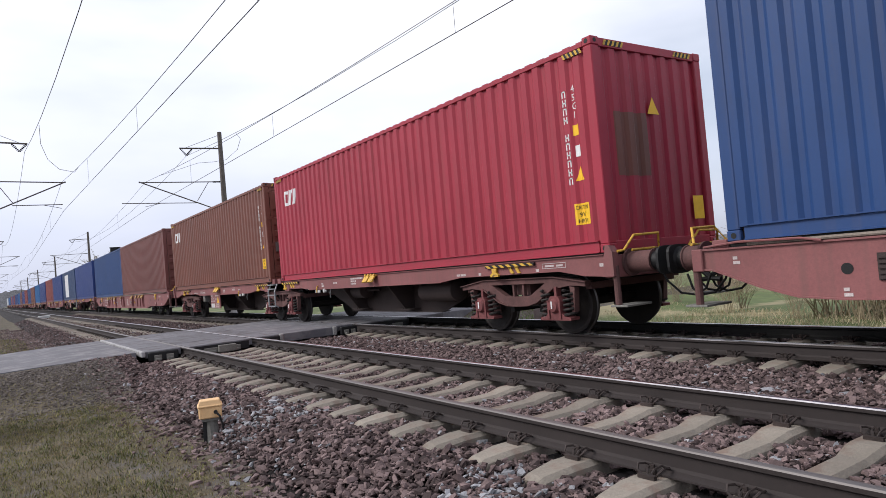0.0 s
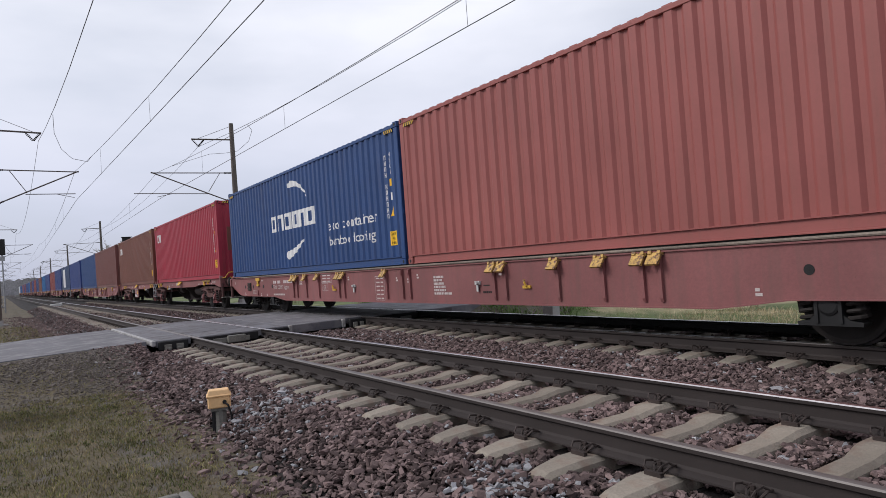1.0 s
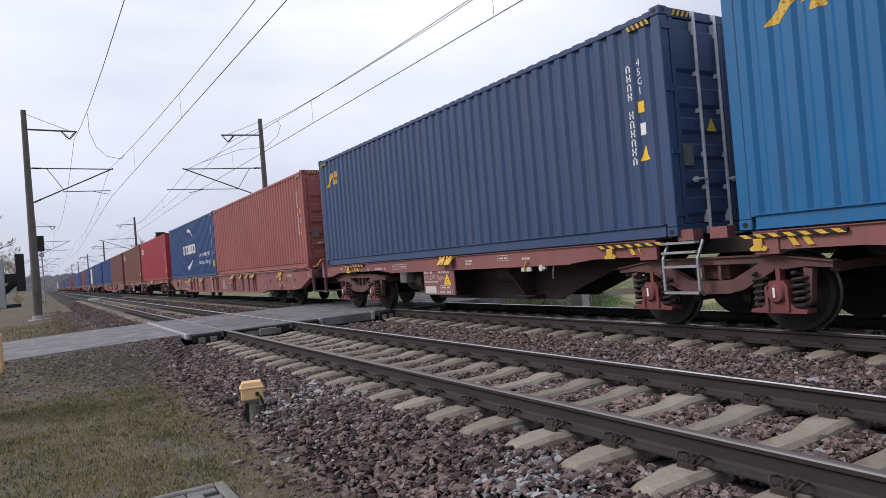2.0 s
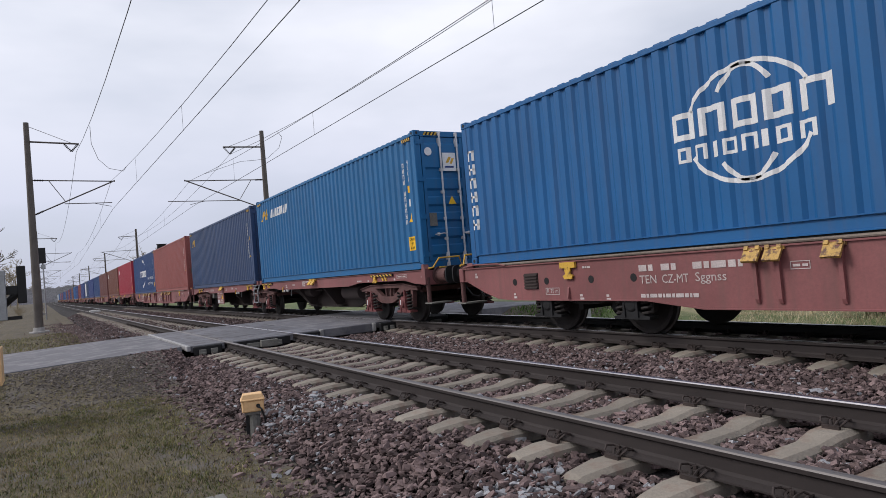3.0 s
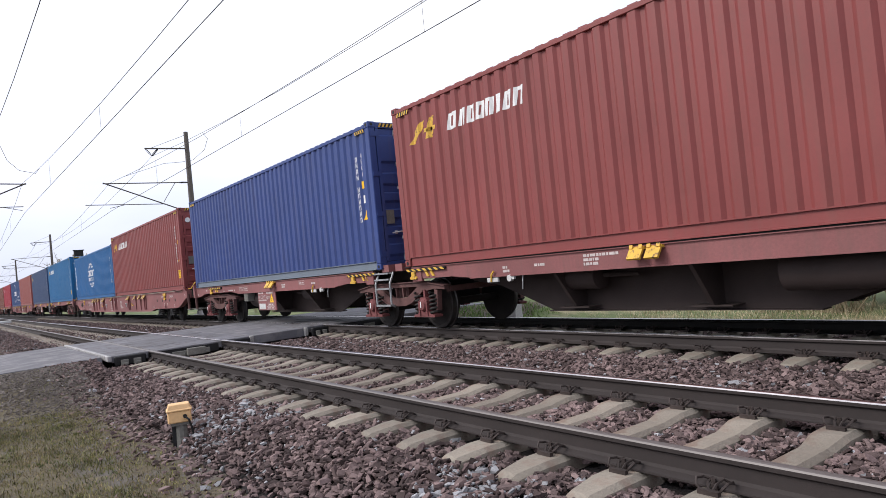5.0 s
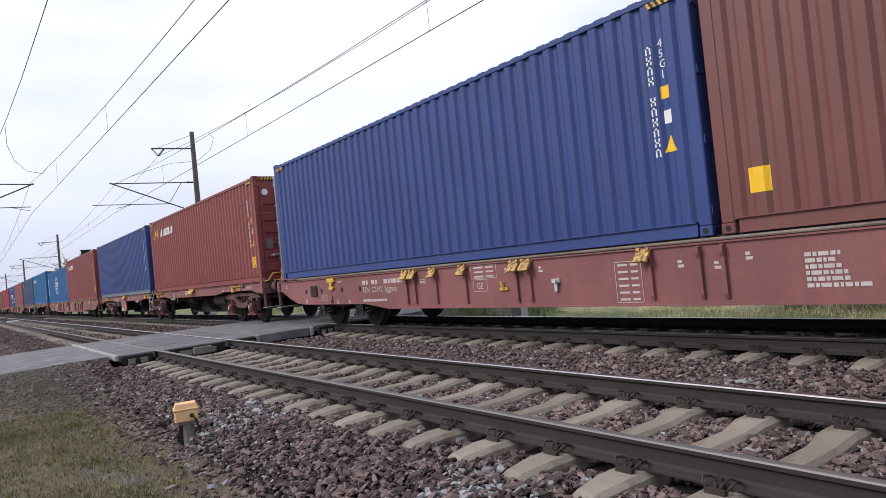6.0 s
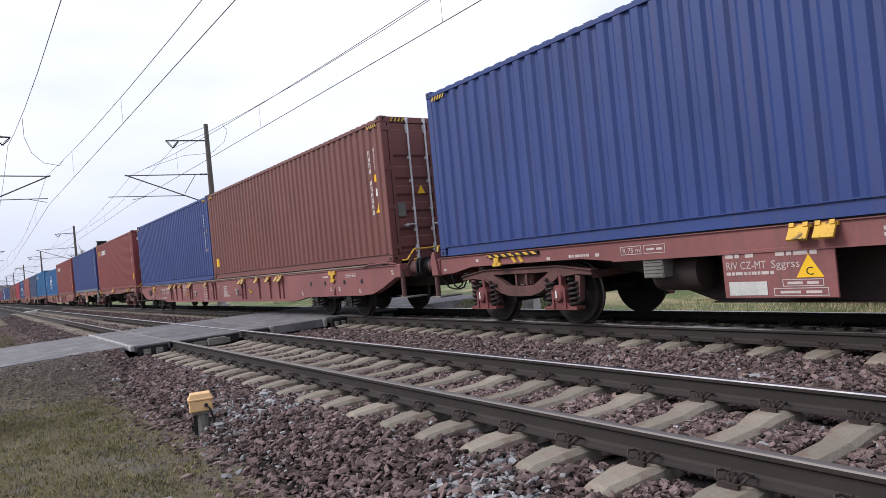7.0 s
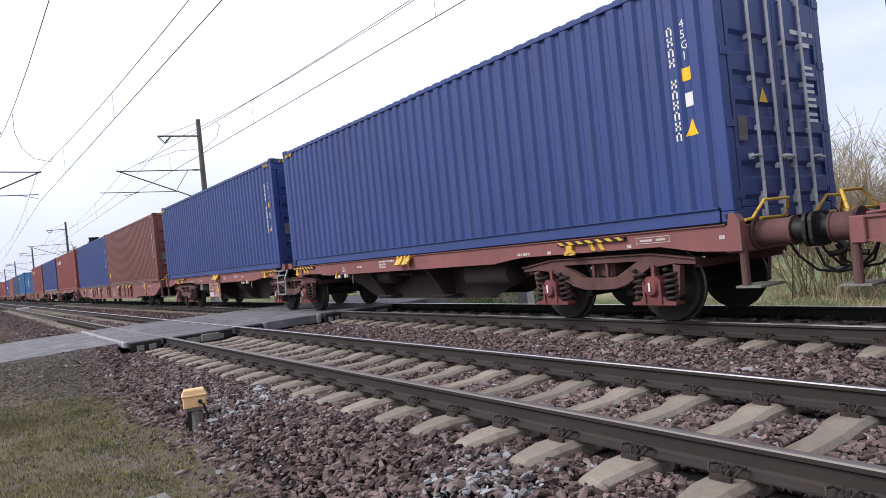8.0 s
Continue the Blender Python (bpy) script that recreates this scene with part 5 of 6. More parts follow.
slab("end_cap", 5.36, 5.46, ROAD0 + 0.0, ROAD0 + 0.1, -0.26, 0.006, PLINTH, crossing, "pale concrete end cap", 0.02)
slab("end_cap", 6.70, 6.80, ROAD0 + 0.05, ROAD0 + 0.15, -0.2, 0.006, PLINTH, crossing, "pale concrete end cap", 0.02)
for x0, x1 in ((2.6, 3.18), (3.46, 4.66), (4.92, 5.35), (6.85, 7.28), (7.5, 8.75)):
    slab("rubber_edge", x0, x1, ROAD0 - 0.05, ROAD0 + 0.04, -0.21, -0.02, BLACK, crossing, "black rubber edge", 0.02)
    bm = bmesh.new()
    w = x1 - x0
    for k in range(2):
        xa = x0 + w * (0.18 + 0.4 * k)
        quad_box(bm, xa, xa + w * 0.24, ROAD0 - 0.10, ROAD0 - 0.055, -0.2, -0.09)
        quad_box(bm, xa + 0.02, xa + w * 0.2, ROAD0 - 0.14, ROAD0 - 0.10, -0.2, -0.15)
    part("end_bracket", bm, POST, crossing, "grey steel end bracket", 0.006)
slab("wedge_plate", 3.95, 4.32, ROAD0 - 0.22, ROAD0 - 0.12, -0.2, -0.05, POST, crossing, "pale steel deflector plate", 0.01)

# ---- overhead line ----
def insulator(bm, a, b, r=0.035, n=6):
    a, b = Vector(a), Vector(b)
    for k in range(n):
        q = a.lerp(b, (k + 0.5) / n)
        tube(bm, [q - (b - a).normalized() * 0.02, q + (b - a).normalized() * 0.02], r, 8)
    tube(bm, [a, b], 0.012, 6)

def mast(side, reach=3.95):
    """An overhead line mast; its arms reach towards +x for side 1. The origin is the foot at rail height."""
    root = new("overhead_line_mast")
    bm = bmesh.new()
    lathe(bm, ((-0.5, 0.205), (3.0, 0.185), (10.4, 0.125)), 14, "z")
    part("mast_tube", bm, MAST, root, smooth=True)
    bm = bmesh.new(); lathe(bm, ((-0.75, 0.46), (-0.34, 0.46), (-0.31, 0.43)), 20, "z"); lathe(bm, ((-0.31, 0.27), (-0.12, 0.25)), 10, "z")
    part("foundation", bm, PLINTH, root, "round grey concrete foundation")
    def arm(name, path, r, mat=MAST):
        bm = bmesh.new(); tube(bm, [(side * a, 0, b) for a, b in path], r, 8); part(name, bm, mat, root)
    arm("feeder_arm", [(0.0, 9.42), (2.35, 9.36)], 0.045)
    arm("stay_wire", [(0.1, 10.2), (2.0, 9.4)], 0.012)
    bm = bmesh.new()
    insulator(bm, (side * 1.65, 0, 9.34), (side * 1.98, 0, 8.95), 0.06); insulator(bm, (side * 2.3, 0, 9.34), (side * 1.98, 0, 8.95), 0.06)
    part("feeder_insulator", bm, BLACK, root, "dark V-shaped insulator pair")
    arm("top_tube", [(0.1, 7.42), (reach, 7.36)], 0.03)
    arm("cantilever", [(0.1, 5.62), (reach, 7.40)], 0.034)
    arm("brace", [(0.85, 7.40), (1.55, 6.30)], 0.018)
    arm("registration_tube", [(1.5, 6.18), (reach * 1.2 if side < 0 else 3.75, 6.2)], 0.022)
    arm("steady_arm", [(reach - 1.05, 6.18), (reach - 0.25, 6.0)], 0.014)
    for a, b in (((0.18, 7.42), (0.6, 7.41)), ((0.18, 5.65), (0.55, 5.83))):
        bm = bmesh.new(); insulator(bm, (side * a[0], 0, a[1]), (side * b[0], 0, b[1]), 0.05); part("arm_insulator", bm, BLACK, root)
    return root

LEFT_X, RIGHT_X = -0.22, 11.95
lm, rm = mast(1), mast(-1, 4.65)
for src, x, spots in ((lm, LEFT_X, (40, 102, 160, 218, 276, 334)), (rm, RIGHT_X, (40, 104, 160, 218, 276, 334))):
    for yy in spots:
        m = copy_thing(src, pose(x, yy, 0))
        tagged(m, "grey brown overhead line mast with tube arms", "railway mast", "overhead line masts")
    for q in [*src.children_recursive, src]: bpy.data.objects.remove(q)

def line(name, path, r, label, mat=WIRE):
    bm = bmesh.new(); tube(bm, path, r, 6)
    o = new(name, mesh_of(name, bm, mat)); tagged(o, label, "overhead wire")
    return o

SPANS = (-82, -20, 40, 102, 160, 218, 276, 334)
def overhead(x, sign, tip):
    """Contact wire and messenger, zigzagging from mast to mast, with droppers."""
    off = lambda k: x + sign * (tip if k % 2 == 0 else -tip)
    contact, carrier = [], []
    for k, (a, b) in enumerate(zip(SPANS, SPANS[1:])):
        for i in range(12):
            u = i / 12
            xx = off(k) + (off(k + 1) - off(k)) * u
            contact.append((xx, a + (b - a) * u, 5.87))
            carrier.append((xx, a + (b - a) * u, 6.5 + 0.88 * (2 * u - 1) ** 2))
    line("contact_wire", contact, 0.010, "thin dark contact wire above the track")
    m = line("messenger_wire", carrier, 0.009, "thin sagging carrier wire with droppers")
    for c, w in zip(contact[::2], carrier[::2]):
        if -30 < c[1] < 170 and w[2] - c[2] < 1.3:
            bm = bmesh.new(); tube(bm, [(c[0], c[1] + 0.7, c[2]), (w[0], w[1] + 0.7, w[2])], 0.005, 4); part("dropper", bm, WIRE, m)
overhead(NEAR - 0.05, -1, 0.45)
overhead(FAR - 0.05, -1, 0.45)
for x, sag, hang in ((LEFT_X + 2.2, 1.57, [(2.0, 29.6, 7.97), (2.05, 30.2, 7.37), (2.32, 31.0, 6.9), (2.77, 31.8, 6.65), (3.41, 32.6, 6.67), (3.65, 33.4, 7.03)]),
                     (RIGHT_X - 1.98, 1.25, [(9.97, 30.8, 8.27), (10.3, 31.2, 8.1), (10.37, 32.0, 7.74), (10.09, 33.0, 7.42), (9.77, 34.0, 7.49), (9.26, 35.0, 7.6), (7.69, 36.5, 7.19)])):
    pts = []
    for a, b in zip(SPANS, SPANS[1:]):
        pts += [(x, a + (b - a) * i / 10, 8.93 - sag * (1 - (2 * i / 10 - 1) ** 2)) for i in range(10)]
    line("feeder_wire", pts, 0.010, "thin feeder wire beside the masts")
    line("jumper_cable", hang, 0.009, "hanging jumper cable between two wires")

# ---- signal, marker stone, junction box, barrier drive ----
sig = tagged(new("railway_signal"), "black backed railway signal on a thin post", "signal")
sig.location = (0.12, 70, 0)
bm = bmesh.new(); quad_box(bm, -0.22, 0.36, -0.15, 0.15, 4.6, 6.0); part("signal_head", bm, BLACK, sig, bevel=0.03)
bm = bmesh.new(); quad_box(bm, -0.08, 0.3, -0.1, 0.1, 4.1, 4.5); part("signal_box", bm, STEEL, sig, bevel=0.02)
bm = bmesh.new(); tube(bm, [(0.12, 0, -0.55), (0.1, 0, 4.7)], 0.06, 8); part("post", bm, STEEL, sig)

sig = tagged(new("railway_signal"), "black railway signal head on a grey post behind the train", "signal")
sig.location = (11.25, 77, 0)
bm = bmesh.new(); quad_box(bm, -0.42, 0.42, -0.2, 0.2, 5.65, 6.25); part("signal_head", bm, BLACK, sig, bevel=0.04)
bm = bmesh.new(); quad_box(bm, -0.5, 0.5, -0.3, 0.1, 6.2, 6.28); part("hood", bm, BLACK, sig)
bm = bmesh.new(); tube(bm, [(0, 0, -0.6), (0, 0, 5.7)], 0.08, 8); part("post", bm, STEEL, sig)

stone = tagged(new("kilometre_stone"), "white square kilometre stone with black numerals", "marker stone")
stone.location = (11.2, 12.3, 0)
bm = bmesh.new()
v = [(-0.13, -0.19), (0.13, -0.19), (0.13, 0.19), (-0.13, 0.19)]
a = [bm.verts.new((x, y, -0.85)) for x, y in v]; b = [bm.verts.new((x * 0.9, y * 0.93, 0.30)) for x, y in v]; c = bm.verts.new((0, 0, 0.36))
bm.faces.new(a)
for i in range(4):
    j = (i + 1) % 4
    bm.faces.new((a[i], a[j], b[j], b[i])); bm.faces.new((b[i], b[j], c))
part("stone_body", bm, EDGE_WHITE, stone, bevel=0.012)
flat_marks(stone, 0.12, 0.12, (4,), x=-0.124, size=0.07, mat_=BLACK)

jb = tagged(new("junction_box"), "faded yellow trackside junction box on a grey post", "junction box")
jb.matrix_basis = pose(1.94, 7.6, -0.52, 0, 0, -14)
boxed("box_body", (-0.12, 0.12, -0.09, 0.09, 0.28, 0.405), BOX_Y, jb, bevel=0.012)
boxed("lid", (-0.13, 0.13, -0.10, 0.10, 0.40, 0.425), BOX_Y, jb, bevel=0.008)
bm = bmesh.new()
a = [bm.verts.new((x, y, 0.425)) for x, y in ((-0.12, -0.09), (0.12, -0.09), (0.12, 0.09), (-0.12, 0.09))]
b = [bm.verts.new((x * 0.86, y * 0.82, 0.475)) for x, y in ((-0.12, -0.09), (0.12, -0.09), (0.12, 0.09), (-0.12, 0.09))]
bm.faces.new(b)
for i in range(4): bm.faces.new((a[i], a[(i + 1) % 4], b[(i + 1) % 4], b[i]))
part("lid_top", bm, BOX_Y, jb, bevel=0.006)
for x in (-0.075, 0.075): boxed("lid_rib", (x - 0.012, x + 0.012, -0.093, -0.086, 0.29, 0.40), BOX_Y, jb)
bm = bmesh.new(); lathe(bm, ((-0.115, 0.02), (-0.09, 0.022)), 12, "y", (0.055, 0, 0.345)); part("cable_gland", bm, BLACK, jb)
bm = bmesh.new(); tube(bm, [(0.055, -0.11, 0.345), (0.09, -0.13, 0.31), (0.115, -0.12, 0.22), (0.13, -0.1, 0.1), (0.15, -0.08, -0.03)], 0.011, 8); part("cable", bm, BLACK, jb)
bm = bmesh.new(); lathe(bm, ((-0.25, 0.075), (0.25, 0.062)), 10, "z", (0.01, 0, 0)); quad_box(bm, -0.09, 0.1, -0.07, 0.07, 0.25, 0.282); part("post", bm, POST, jb)
bm = bmesh.new(); quad_box(bm, -0.085, -0.05, -0.03, 0.03, -0.25, 0.25); part("angle_iron", bm, BLACK, jb)

bar = tagged(new("barrier_drive"), "grey level crossing barrier drive with counterweight", "barrier")
bar.location = (-0.75, 11.0, 0)
boxed("pedestal", (-0.35, 0.05, -0.2, 0.2, -0.6, 0.1), POST, bar, bevel=0.02)
boxed("cabinet", (-0.45, 0.215, -0.3, 0.3, 0.08, 0.58), BLACK, bar, "dark cabinet with yellow rim", bevel=0.03)
bm = bmesh.new(); quad_box(bm, 0.21, 0.235, -0.31, 0.31, 0.1, 0.6); part("rim", bm, BOX_Y, bar, bevel=0.008)
boxed("counterweight", (-0.3, 0.33, -0.06, 0.02, 0.95, 1.64), STEEL, bar, "flat grey counterweight", bevel=0.01)
boxed("counterweight", (0.46, 0.57, -0.03, 0.03, 1.17, 1.69), BLACK, bar, "dark steel weight", bevel=0.01)
bm = bmesh.new(); tube(bm, [(-0.2, 0.1, 0.5), (0.1, 0.1, 1.0), (0.5, 0.02, 1.35)], 0.05, 8); quad_box(bm, 0.3, 0.48, -0.02, 0.04, 1.3, 1.42); quad_box(bm, 0.3, 0.5, -0.02, 0.02, 0.95, 1.0); part("lever", bm, BLACK, bar)

bal = tagged(new("cable_cover"), "pale concrete cover slab between the rails", "cover slab")
bal.location = (4.1, 70, 0)
boxed("cover", (-0.45, 0.45, -0.6, 0.6, -0.3, -0.02), EDGE_WHITE, bal, bevel=0.04)

# ---- paved pad ----
pad = tagged(new("paved_pad"), "small pad of grey concrete paving blocks with a kerb", "paving", kind="structure")
PX0, PX1, PY0, PY1 = -1.4, 1.06, 3.2, 5.46
for d in ((PX1, PX1 + 0.08, PY0, PY1 + 0.08), (PX0, PX1, PY1, PY1 + 0.08)):
    slab("kerb", *d, -0.7, -0.455, POST, pad, bevel=0.012)
slab("bedding", PX0, PX1, PY0, PY1, -0.7, -0.485, BED, pad)
bm = bmesh.new(); quad_box(bm, -0.104, 0.104, -0.049, 0.049, -0.06, 0.0)
bmesh.ops.bevel(bm, geom=[e for e in bm.edges], offset=0.007, segments=1, affect="EDGES")
BLOCK_ME = mesh_of("paving_block", bm, material("grey paving block", (0.17, 0.165, 0.165), rough=0.85, big=3, small=60, vary=0.15, grain=0.2, bump=0.3, each=0.15))
row = 0
yy = PY1 - 0.06
while yy > PY0 + 0.05:
    xx = PX1 - 0.115 - (0.11 if row % 2 else 0)
    while xx > PX0 + 0.1:
        o = new("paving_block", BLOCK_ME); o.parent = pad
        o.location = (xx, yy, -0.463 + random.uniform(-0.004, 0.004)); o.rotation_euler = (random.uniform(-0.01, 0.01), random.uniform(-0.01, 0.01), random.uniform(-0.012, 0.012))
        xx -= 0.221
    yy -= 0.111; row += 1

# ---- loose ballast stones ----
def rock_meshes(count, seed):
    """Angular crushed stones as (vertices, triangles)."""
    rng = random.Random(seed)
    out = []
    for _ in range(count):
        bm = bmesh.new()
        sx, sy, sz = rng.uniform(0.85, 1.4), rng.uniform(0.55, 0.95), rng.uniform(0.26, 0.46)
        for cx in (-1, 1):
            for cy in (-1, 1):
                for cz in (-1, 1):
                    k = rng.uniform(0.55, 1.0)
                    bm.verts.new((cx * sx * k * rng.uniform(0.6, 1.0), cy * sy * k * rng.uniform(0.6, 1.05), cz * sz * rng.uniform(0.6, 1.05)))
        for k in range(2):
            bm.verts.new((rng.choice((-1, 1)) * sx * rng.uniform(0.9, 1.15), sy * rng.uniform(-0.5, 0.5), sz * rng.uniform(-0.5, 0.5)))
        bmesh.ops.convex_hull(bm, input=bm.verts[:])
        for v in [v for v in bm.verts if not v.link_faces]: bm.verts.remove(v)
        bmesh.ops.triangulate(bm, faces=bm.faces[:])
        bm.verts.index_update()
        out.append((np.array([v.co[:] for v in bm.verts]), np.array([[v.index for v in f.verts] for f in bm.faces])))
        bm.free()
    return out

ROCKS = rock_meshes(24, 5)
rng = np.random.default_rng(11)

def turns(n):
    """Random rotations, lying fairly flat."""
    a, b, c = rng.uniform(0, 2 * np.pi, n), rng.normal(0, 0.4, n), rng.normal(0, 0.4, n)
    m = np.zeros((n, 3, 3))
    ca, sa, cb, sb, cc, sc = np.cos(a), np.sin(a), np.cos(b), np.sin(b), np.cos(c), np.sin(c)
    m[:, 0] = np.stack([ca * cb, ca * sb * sc - sa * cc, ca * sb * cc + sa * sc], 1)
    m[:, 1] = np.stack([sa * cb, sa * sb * sc + ca * cc, sa * sb * cc - ca * sc], 1)
    m[:, 2] = np.stack([-sb, cb * sc, cb * cc], 1)
    return m

def scatter(places, sizes, name, mat, label, parent=None):
    kinds = rng.integers(0, len(ROCKS), len(places))
    V, F, base = [], [], 0
    for k, (v, f) in enumerate(ROCKS):
        idx = np.nonzero(kinds == k)[0]
        if not len(idx): continue
        r = turns(len(idx))
        w = np.einsum("nij,vj->nvi", r, v) * sizes[idx][:, None, None] + places[idx][:, None, :]
        V.append(w.reshape(-1, 3))
        F.append((f[None] + (np.arange(len(idx)) * len(v))[:, None, None] + base).reshape(-1, 3))
        base += len(idx) * len(v)
    ob = new(name, raw_mesh(name, np.concatenate(V), np.concatenate(F), mat))
    tagged(ob, label, kind="stuff")
    if parent: ob.parent = parent
    return ob

def bed_at(xs): return np.interp(xs, [q[0] for q in BED_SHAPE], [q[1] for q in BED_SHAPE])

def clear_of_track(x, y, grow=0.0):
    keep = ~((y > ROAD0 - 0.12) & (y < ROAD1 + 0.1) & (x > 1.2))
    for c, first in ((NEAR, 2.09), (FAR, 3.5)):
        dy = np.abs((y - first + PITCH / 2) % PITCH - PITCH / 2)
        keep &= ~((np.abs(x - c) < 1.31) & (dy < 0.145 - grow))
        for s in (-1, 1): keep &= np.abs(x - c - s * GAUGE) > 0.095
    return keep

def ballast_field(x0, x1, y0, y1, per_m2, lift):
    n = int((x1 - x0) * (y1 - y0) * per_m2 * 1.12)
    x, y = rng.uniform(x0, x1, n), rng.uniform(y0, y1, n)
    ok = clear_of_track(x, y)
    x, y = x[ok], y[ok]
    z = bed_at(x)
    rise = np.nonzero((x < 2.7) & (y > ROAD0 - 3.2) & (y < ROAD1 + 3.2))[0]
    for i in rise: z[i] = max(z[i], ground_height(x[i], y[i]))
    z = z + rng.uniform(-0.012, lift, len(x))
    return np.stack([x, y, z], 1)

fields = [ballast_field(1.95, 2.95, 0.8, 14.6, 1200, 0.045), ballast_field(2.95, 5.2, 0.8, 14.6, 1100, 0.018), ballast_field(5.2, 6.9, 1.5, 14.8, 1000, 0.035),
          ballast_field(6.9, 10.0, 2.0, 15.0, 480, 0.014), ballast_field(1.75, 6.9, 20.8, 42.0, 190, 0.05), ballast_field(1.75, 6.9, 42.0, 70.0, 60, 0.05)]
pts = np.concatenate(fields)
n = int(0.55 * 13.5 * 330)
toe = np.stack([1.95 - np.abs(rng.normal(0, 0.26, n)), rng.uniform(1.5, 15.0, n), np.zeros(n)], 1)
toe[:, 2] = np.array([max(ground_height(a, b), float(bed_at(a))) for a, b, _ in toe]) + rng.uniform(-0.012, 0.014, n)
n = 7000
far_toe = np.stack([1.8 - np.abs(rng.normal(0, 0.85, n)), rng.uniform(21.2, 52.0, n), np.zeros(n)], 1)
far_toe[:, 2] = np.array([ground_height(a, b) for a, b, _ in far_toe]) + 0.005
pts = np.concatenate([pts, toe, far_toe])
size = np.clip(rng.lognormal(np.log(0.0255), 0.32, len(pts)), 0.013, 0.054)
# the stretch beside the near rail where stones can be picked apart
near_box = (pts[:, 0] > 2.0) & (pts[:, 0] < 2.9) & (pts[:, 1] > 2.6) & (pts[:, 1] < 5.0) & (size > 0.035)
pick = np.nonzero(near_box)[0][:300]
rest = np.ones(len(pts), bool); rest[pick] = False
pale = (rng.random(len(pts)) < 0.035) | ((rng.random(len(pts)) < 0.42) & (np.hypot(pts[:, 0] - 2.55, pts[:, 1] - 3.3) < 0.45)) | ((rng.random(len(pts)) < 0.25) & (np.hypot(pts[:, 0] - 2.5, pts[:, 1] - 7.2) < 0.7))
scatter(pts[rest & ~pale], size[rest & ~pale], "ballast_stones", STONE, "loose red brown crushed stones", ballast)
scatter(pts[rest & pale], size[rest & pale], "pale_ballast_stones", STONE_PALE, "pale grey crushed stones among the brown", ballast)
ROCK_ME = [raw_mesh("stone", v, f, STONE_PICK) for v, f in ROCKS]
for i in pick:
    o = new("stone", ROCK_ME[i % len(ROCK_ME)]); o.parent = ballast
    o.location = pts[i]; o.scale = (size[i],) * 3
    o.rotation_euler = (rng.normal(0, 0.4), rng.normal(0, 0.4), rng.uniform(0, 6.28))

# fine gravel on the bank beside the road
n = 13000
g = np.stack([2.3 - np.abs(rng.normal(0, 1.5, n)), ROAD0 + 0.05 - np.abs(rng.normal(0, 1.5, n)), np.zeros(n)], 1)
g[:, 2] = np.array([ground_height(a, b) for a, b, _ in g]) + 0.002
scatter(g, np.clip(rng.lognormal(np.log(0.016), 0.35, n), 0.006, 0.035), "gravel", GRAVEL, "fine grey gravel on the road bank")

# ---- grass ----
def blades(name, places, tall, wide, mat, label):
    n = len(places)
    a = rng.uniform(0, 2 * np.pi, n)
    h = tall * rng.uniform(0.5, 1.3, n)
    lean = rng.normal(0, 0.55, (n, 2)) * h[:, None]
    side = np.stack([np.cos(a), np.sin(a), np.zeros(n)], 1) * (wide * rng.uniform(0.6, 1.3, n))[:, None]
    tip = places + np.concatenate([lean, h[:, None]], 1)
    mid = places + np.concatenate([lean * 0.35, h[:, None] * 0.6], 1)
    V = np.stack([places - side, places + side, mid + side * 0.7, mid - side * 0.7, tip], 1).reshape(-1, 3)
    b = (np.arange(n) * 5)[:, None]
    F = np.concatenate([b + np.array([[0, 1, 2]]), b + np.array([[0, 2, 3]]), b + np.array([[3, 2, 4]])])
    return tagged(new(name, raw_mesh(name, V, F, mat)), label, "grass", kind="stuff")

def tufts(x0, x1, y0, y1, count, edge=None, bare=-0.3, seed=9.0):
    x, y = rng.uniform(x0, x1, count), rng.uniform(y0, y1, count)
    w = np.array([noise.noise((a * 1.3, b * 1.3, seed)) + 0.6 * noise.noise((a * 5, b * 5, seed - 7.0)) for a, b in zip(x, y)])
    ok = w + rng.uniform(-0.4, 0.4, count) > bare
    ok &= ~((y > ROAD0 - 2.6) & (y < ROAD0) & (x > -0.6) & (x < 3) & (rng.random(count) < 0.8))
    if edge: ok &= edge(x, y)
    x, y = x[ok], y[ok]
    z = np.array([ground_height(a, b) for a, b in zip(x, y)])
    return np.stack([x, y, z - 0.004], 1)

off_road = lambda x, y: ((y < ROAD0 - 0.25) | (y > ROAD1 + 0.3)) & ~((x > PX0) & (x < PX1 + 0.08) & (y > PY0) & (y < PY1 + 0.08))
lawn_edge = lambda x, y: off_road(x, y) & (x < 1.78 - 0.35 * rng.random(len(x)))
lawn = tufts(-3.2, 1.75, 2.4, 14.6, 95000, lawn_edge, -0.1)
dead = tufts(-3.2, 1.8, 2.4, 14.6, 70000, lawn_edge, -0.05, 31.0)
blades("dead_turf", dead, 0.028, 0.0034, STRAW, "dead brown and straw coloured grass")
moss = tufts(-3.2, 1.3, 2.4, 12.0, 60000, lawn_edge, 0.22, 17.0)
blades("moss_turf", moss, 0.03, 0.0042, MOSS, "dark green clumps of grass and moss")
far_lawn = tufts(-6, 1.2, 20.9, 36, 16000, off_road)
blades("turf", lawn, 0.042, 0.0036, GRASS, "short thin green and straw coloured grass")
blades("turf", far_lawn, 0.08, 0.006, GRASS, "short green grass beyond the road")
verge = tufts(10.3, 13.4, -4.0, 34, 46000, off_road)
blades("verge_grass", verge, 0.11, 0.008, GRASS_FAR, "lush green grass on the far verge")
straw = tufts(13.2, 17.0, -5.0, 13, 12000, off_road)
blades("dry_reed", straw, 0.15, 0.006, REED, "flattened dry straw and reed")

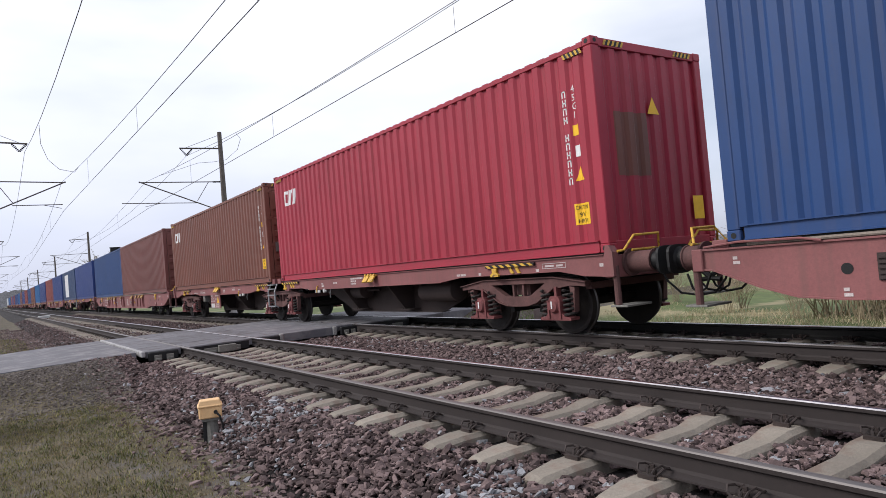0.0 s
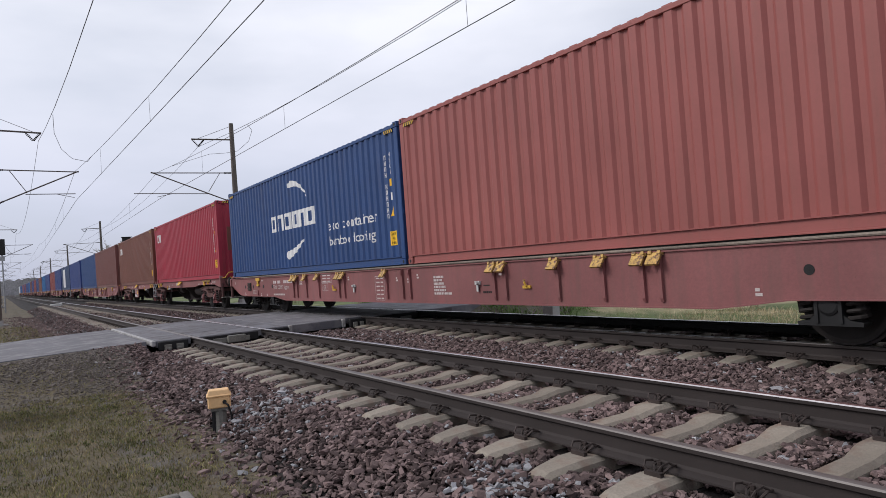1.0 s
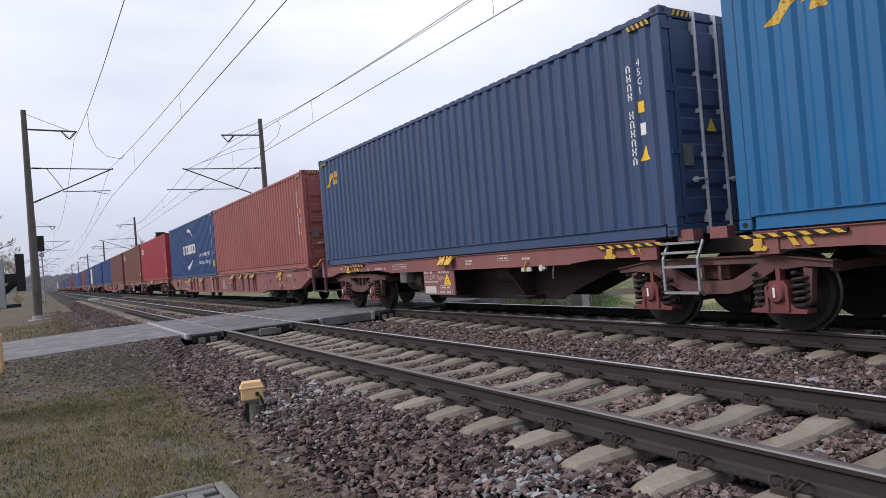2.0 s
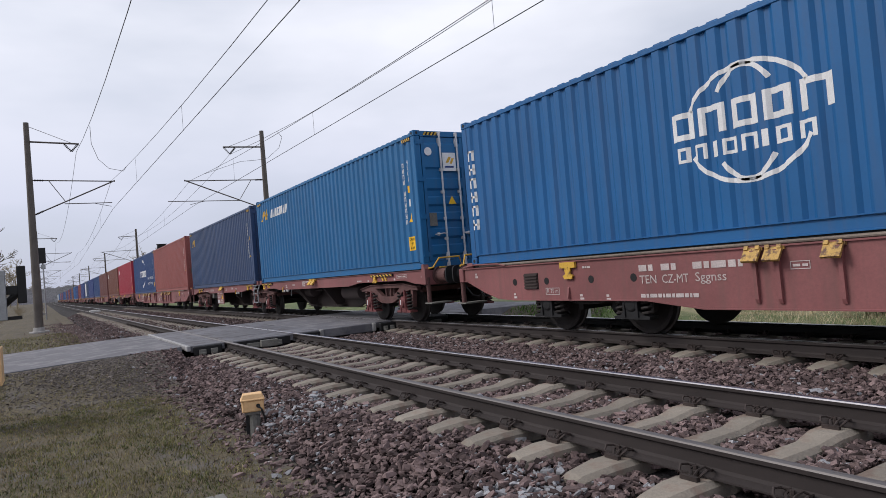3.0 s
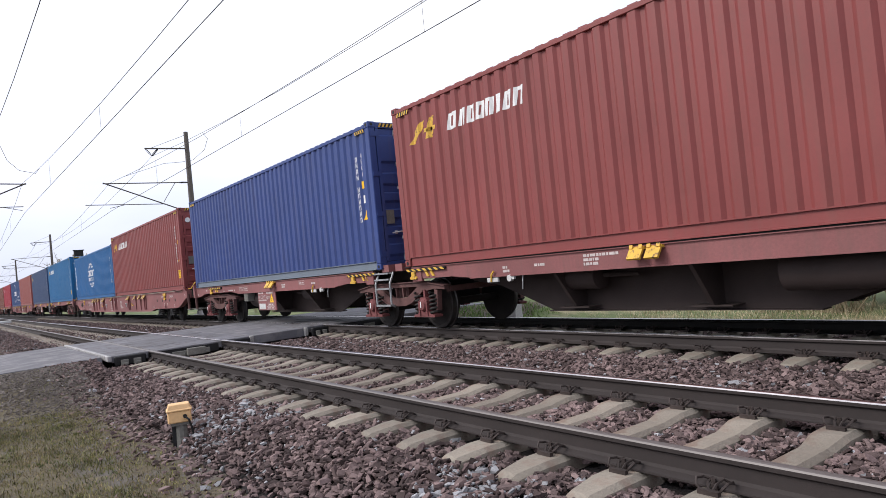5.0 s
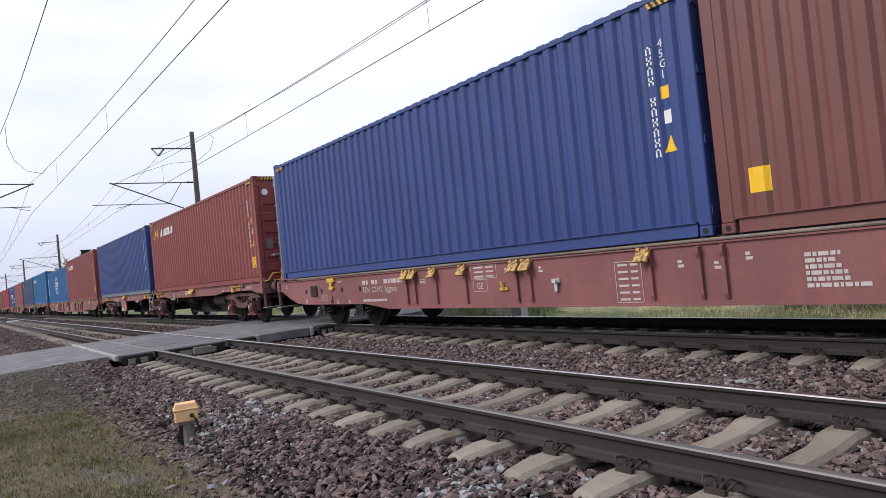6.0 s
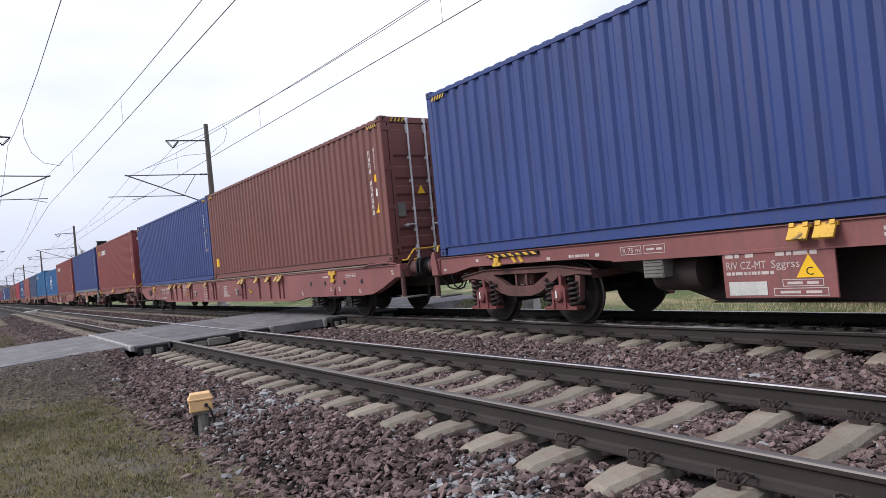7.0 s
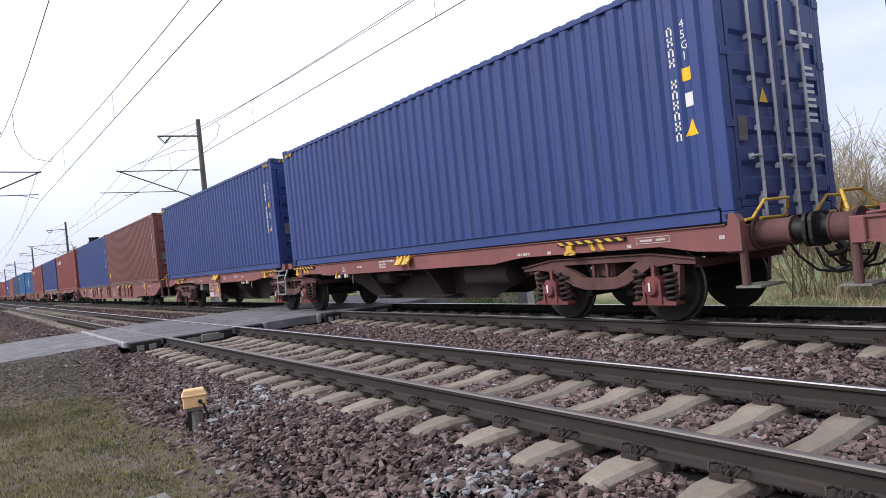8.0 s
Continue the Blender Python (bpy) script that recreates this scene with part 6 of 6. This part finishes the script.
# ---- bushes and trees ----
def limb(V, F, a, b, ra, rb):
    d = (b - a).normalized(); u = d.orthogonal().normalized(); w = d.cross(u)
    k = len(V)
    for q, r in ((a, ra), (b, rb)):
        for s in range(3):
            t = 2.0944 * s
            V.append(q + (u * math.cos(t) + w * math.sin(t)) * r)
    for s in range(3): F.append((k + s, k + (s + 1) % 3, k + 3 + (s + 1) % 3, k + 3 + s))

def branch(V, F, rnd, at, d, length, r, depth, keep=0.0):
    mid = at + d * length * 0.5 + Vector((rnd.gauss(0, 1), rnd.gauss(0, 1), rnd.gauss(0, 0.5))) * length * 0.05
    end = mid + (d + Vector((rnd.gauss(0, 1), rnd.gauss(0, 1), 0.3)) * 0.12).normalized() * length * 0.5
    limb(V, F, at, mid, r, r * 0.82); limb(V, F, mid, end, r * 0.82, r * 0.6)
    if depth == 0: return
    for _ in range(rnd.choice((2, 3, 3))):
        t = rnd.uniform(0.35, 1.0)
        q = at.lerp(mid, t * 2) if t < 0.5 else mid.lerp(end, t * 2 - 1)
        nd = (d + Vector((rnd.gauss(0, 0.6), rnd.gauss(0, 0.6), rnd.gauss(0.15, 0.3)))).normalized()
        branch(V, F, rnd, q, nd, length * rnd.uniform(0.55, 0.8), max(r * 0.58, keep), depth - 1, keep)

def bare_mesh(name, seed, height, stems, depth, r):
    rnd = random.Random(seed)
    V, F = [], []
    for _ in range(stems):
        at = Vector((rnd.gauss(0, 0.25), rnd.gauss(0, 0.25), -0.1)) * (0 if stems == 1 else 1)
        d = Vector((rnd.gauss(0, 0.28), rnd.gauss(0, 0.28), 1)).normalized()
        if stems == 1: d = Vector((0.03, 0.02, 1)).normalized()
        branch(V, F, rnd, at, d, height * rnd.uniform(0.38, 0.5), r, depth, 0.045 if stems == 1 else 0.006)
    return np.array([v[:] for v in V]), np.array(F)

BUSH = [raw_mesh("twigs", *bare_mesh("twigs", s, 4.3, 22, 3, 0.018), BARK) for s in (1, 2, 3)]
rb = random.Random(4)
for k in range(96):
    x, y = rb.uniform(14.8, 18.5), rb.uniform(-7, 8.5) if k < 50 else rb.uniform(8, 45)
    if k >= 72: x, y = rb.uniform(-14, -2.2), rb.uniform(30, 95)
    if ROAD0 - 1 < y < ROAD1 + 1: continue
    o = new("bush", BUSH[k % 3])
    s = rb.uniform(0.7, 1.1) * (1.0 if y < 8 else 0.45)
    o.matrix_basis = pose(x, y, ground_height(x, y), 0, 0, rb.uniform(0, 360)) @ Matrix.Diagonal((s, s, s, 1))
    tagged(o, "bare grey brown bush behind the railway", "bush", "bushes behind the railway")
TREE = []
for s in (21, 22, 23):
    v, f = bare_mesh("tree", s, 14, 1, 6, 0.26)
    TREE.append(raw_mesh("tree", v, f, BARK))
for k in range(84):
    if k < 44: y = rb.uniform(165, 350); x = 0.10 * y + rb.uniform(4, 26)
    else: x, y = rb.uniform(-60, -6), rb.uniform(80, 420)
    o = new("bare_tree", TREE[k % 3])
    s = rb.uniform(0.75, 1.15)
    o.matrix_basis = pose(x, y, -0.7, 0, 0, rb.uniform(0, 360)) @ Matrix.Diagonal((s, s, s, 1))
    tagged(o, "leafless grey brown tree in the distance", "tree", "trees in the distance")

# ---- distant woods ----
def wood(name, x0, y0, x1, y1, high, seed):
    bm = bmesh.new()
    n = 700
    lo, hi, rear = [], [], []
    for i in range(n + 1):
        u = i / n
        x, y = x0 + (x1 - x0) * u, y0 + (y1 - y0) * u
        h = high * (0.75 + 0.35 * noise.noise((u * 9, seed, 0)) + 0.25 * noise.noise((u * 40, seed, 1)) + 0.15 * noise.noise((u * 260, seed, 2)))
        lo.append(bm.verts.new((x, y, -2))); hi.append(bm.verts.new((x + 6 * noise.noise((u * 60, seed, 5)), y, h))); rear.append(bm.verts.new((x * 1.0 + 4, y + 30, -2)))
    for i in range(n):
        bm.faces.new((lo[i], lo[i + 1], hi[i + 1], hi[i])); bm.faces.new((hi[i], hi[i + 1], rear[i + 1], rear[i]))
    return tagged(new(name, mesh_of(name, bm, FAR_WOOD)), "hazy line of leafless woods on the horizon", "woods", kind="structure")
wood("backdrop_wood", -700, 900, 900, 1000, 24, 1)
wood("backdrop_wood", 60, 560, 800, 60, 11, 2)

# ---- motion ----
# how far the train is ahead of an even run, time by time
GAIN = ((0.0, 0.0), (0.5, 0.02), (1.0, 0.0), (1.5, 0.08), (2.8, 0.36), (3.0, 0.30), (3.5, 0.0), (4.0, 0.0), (4.5, 0.0), (5.0, 0.04), (6.3, 0.2), (6.5, 0.2), (7.0, 0.18), (7.5, 0.2), (8.0, 0.03))

def motions():
    for thing, y, z in MOVING:
        walk(thing, [(t, pose(FAR, y + SPEED * t + g, z)) for t, g in GAIN])
    turn = math.degrees(SPEED / 0.46)
    for w in TURNING:
        y0 = w.location.y
        walk(w, [(k / FPS, pose(0, y0, 0.46, -turn * k / FPS)) for k in range(0, 8 * FPS + 1)])

motions()
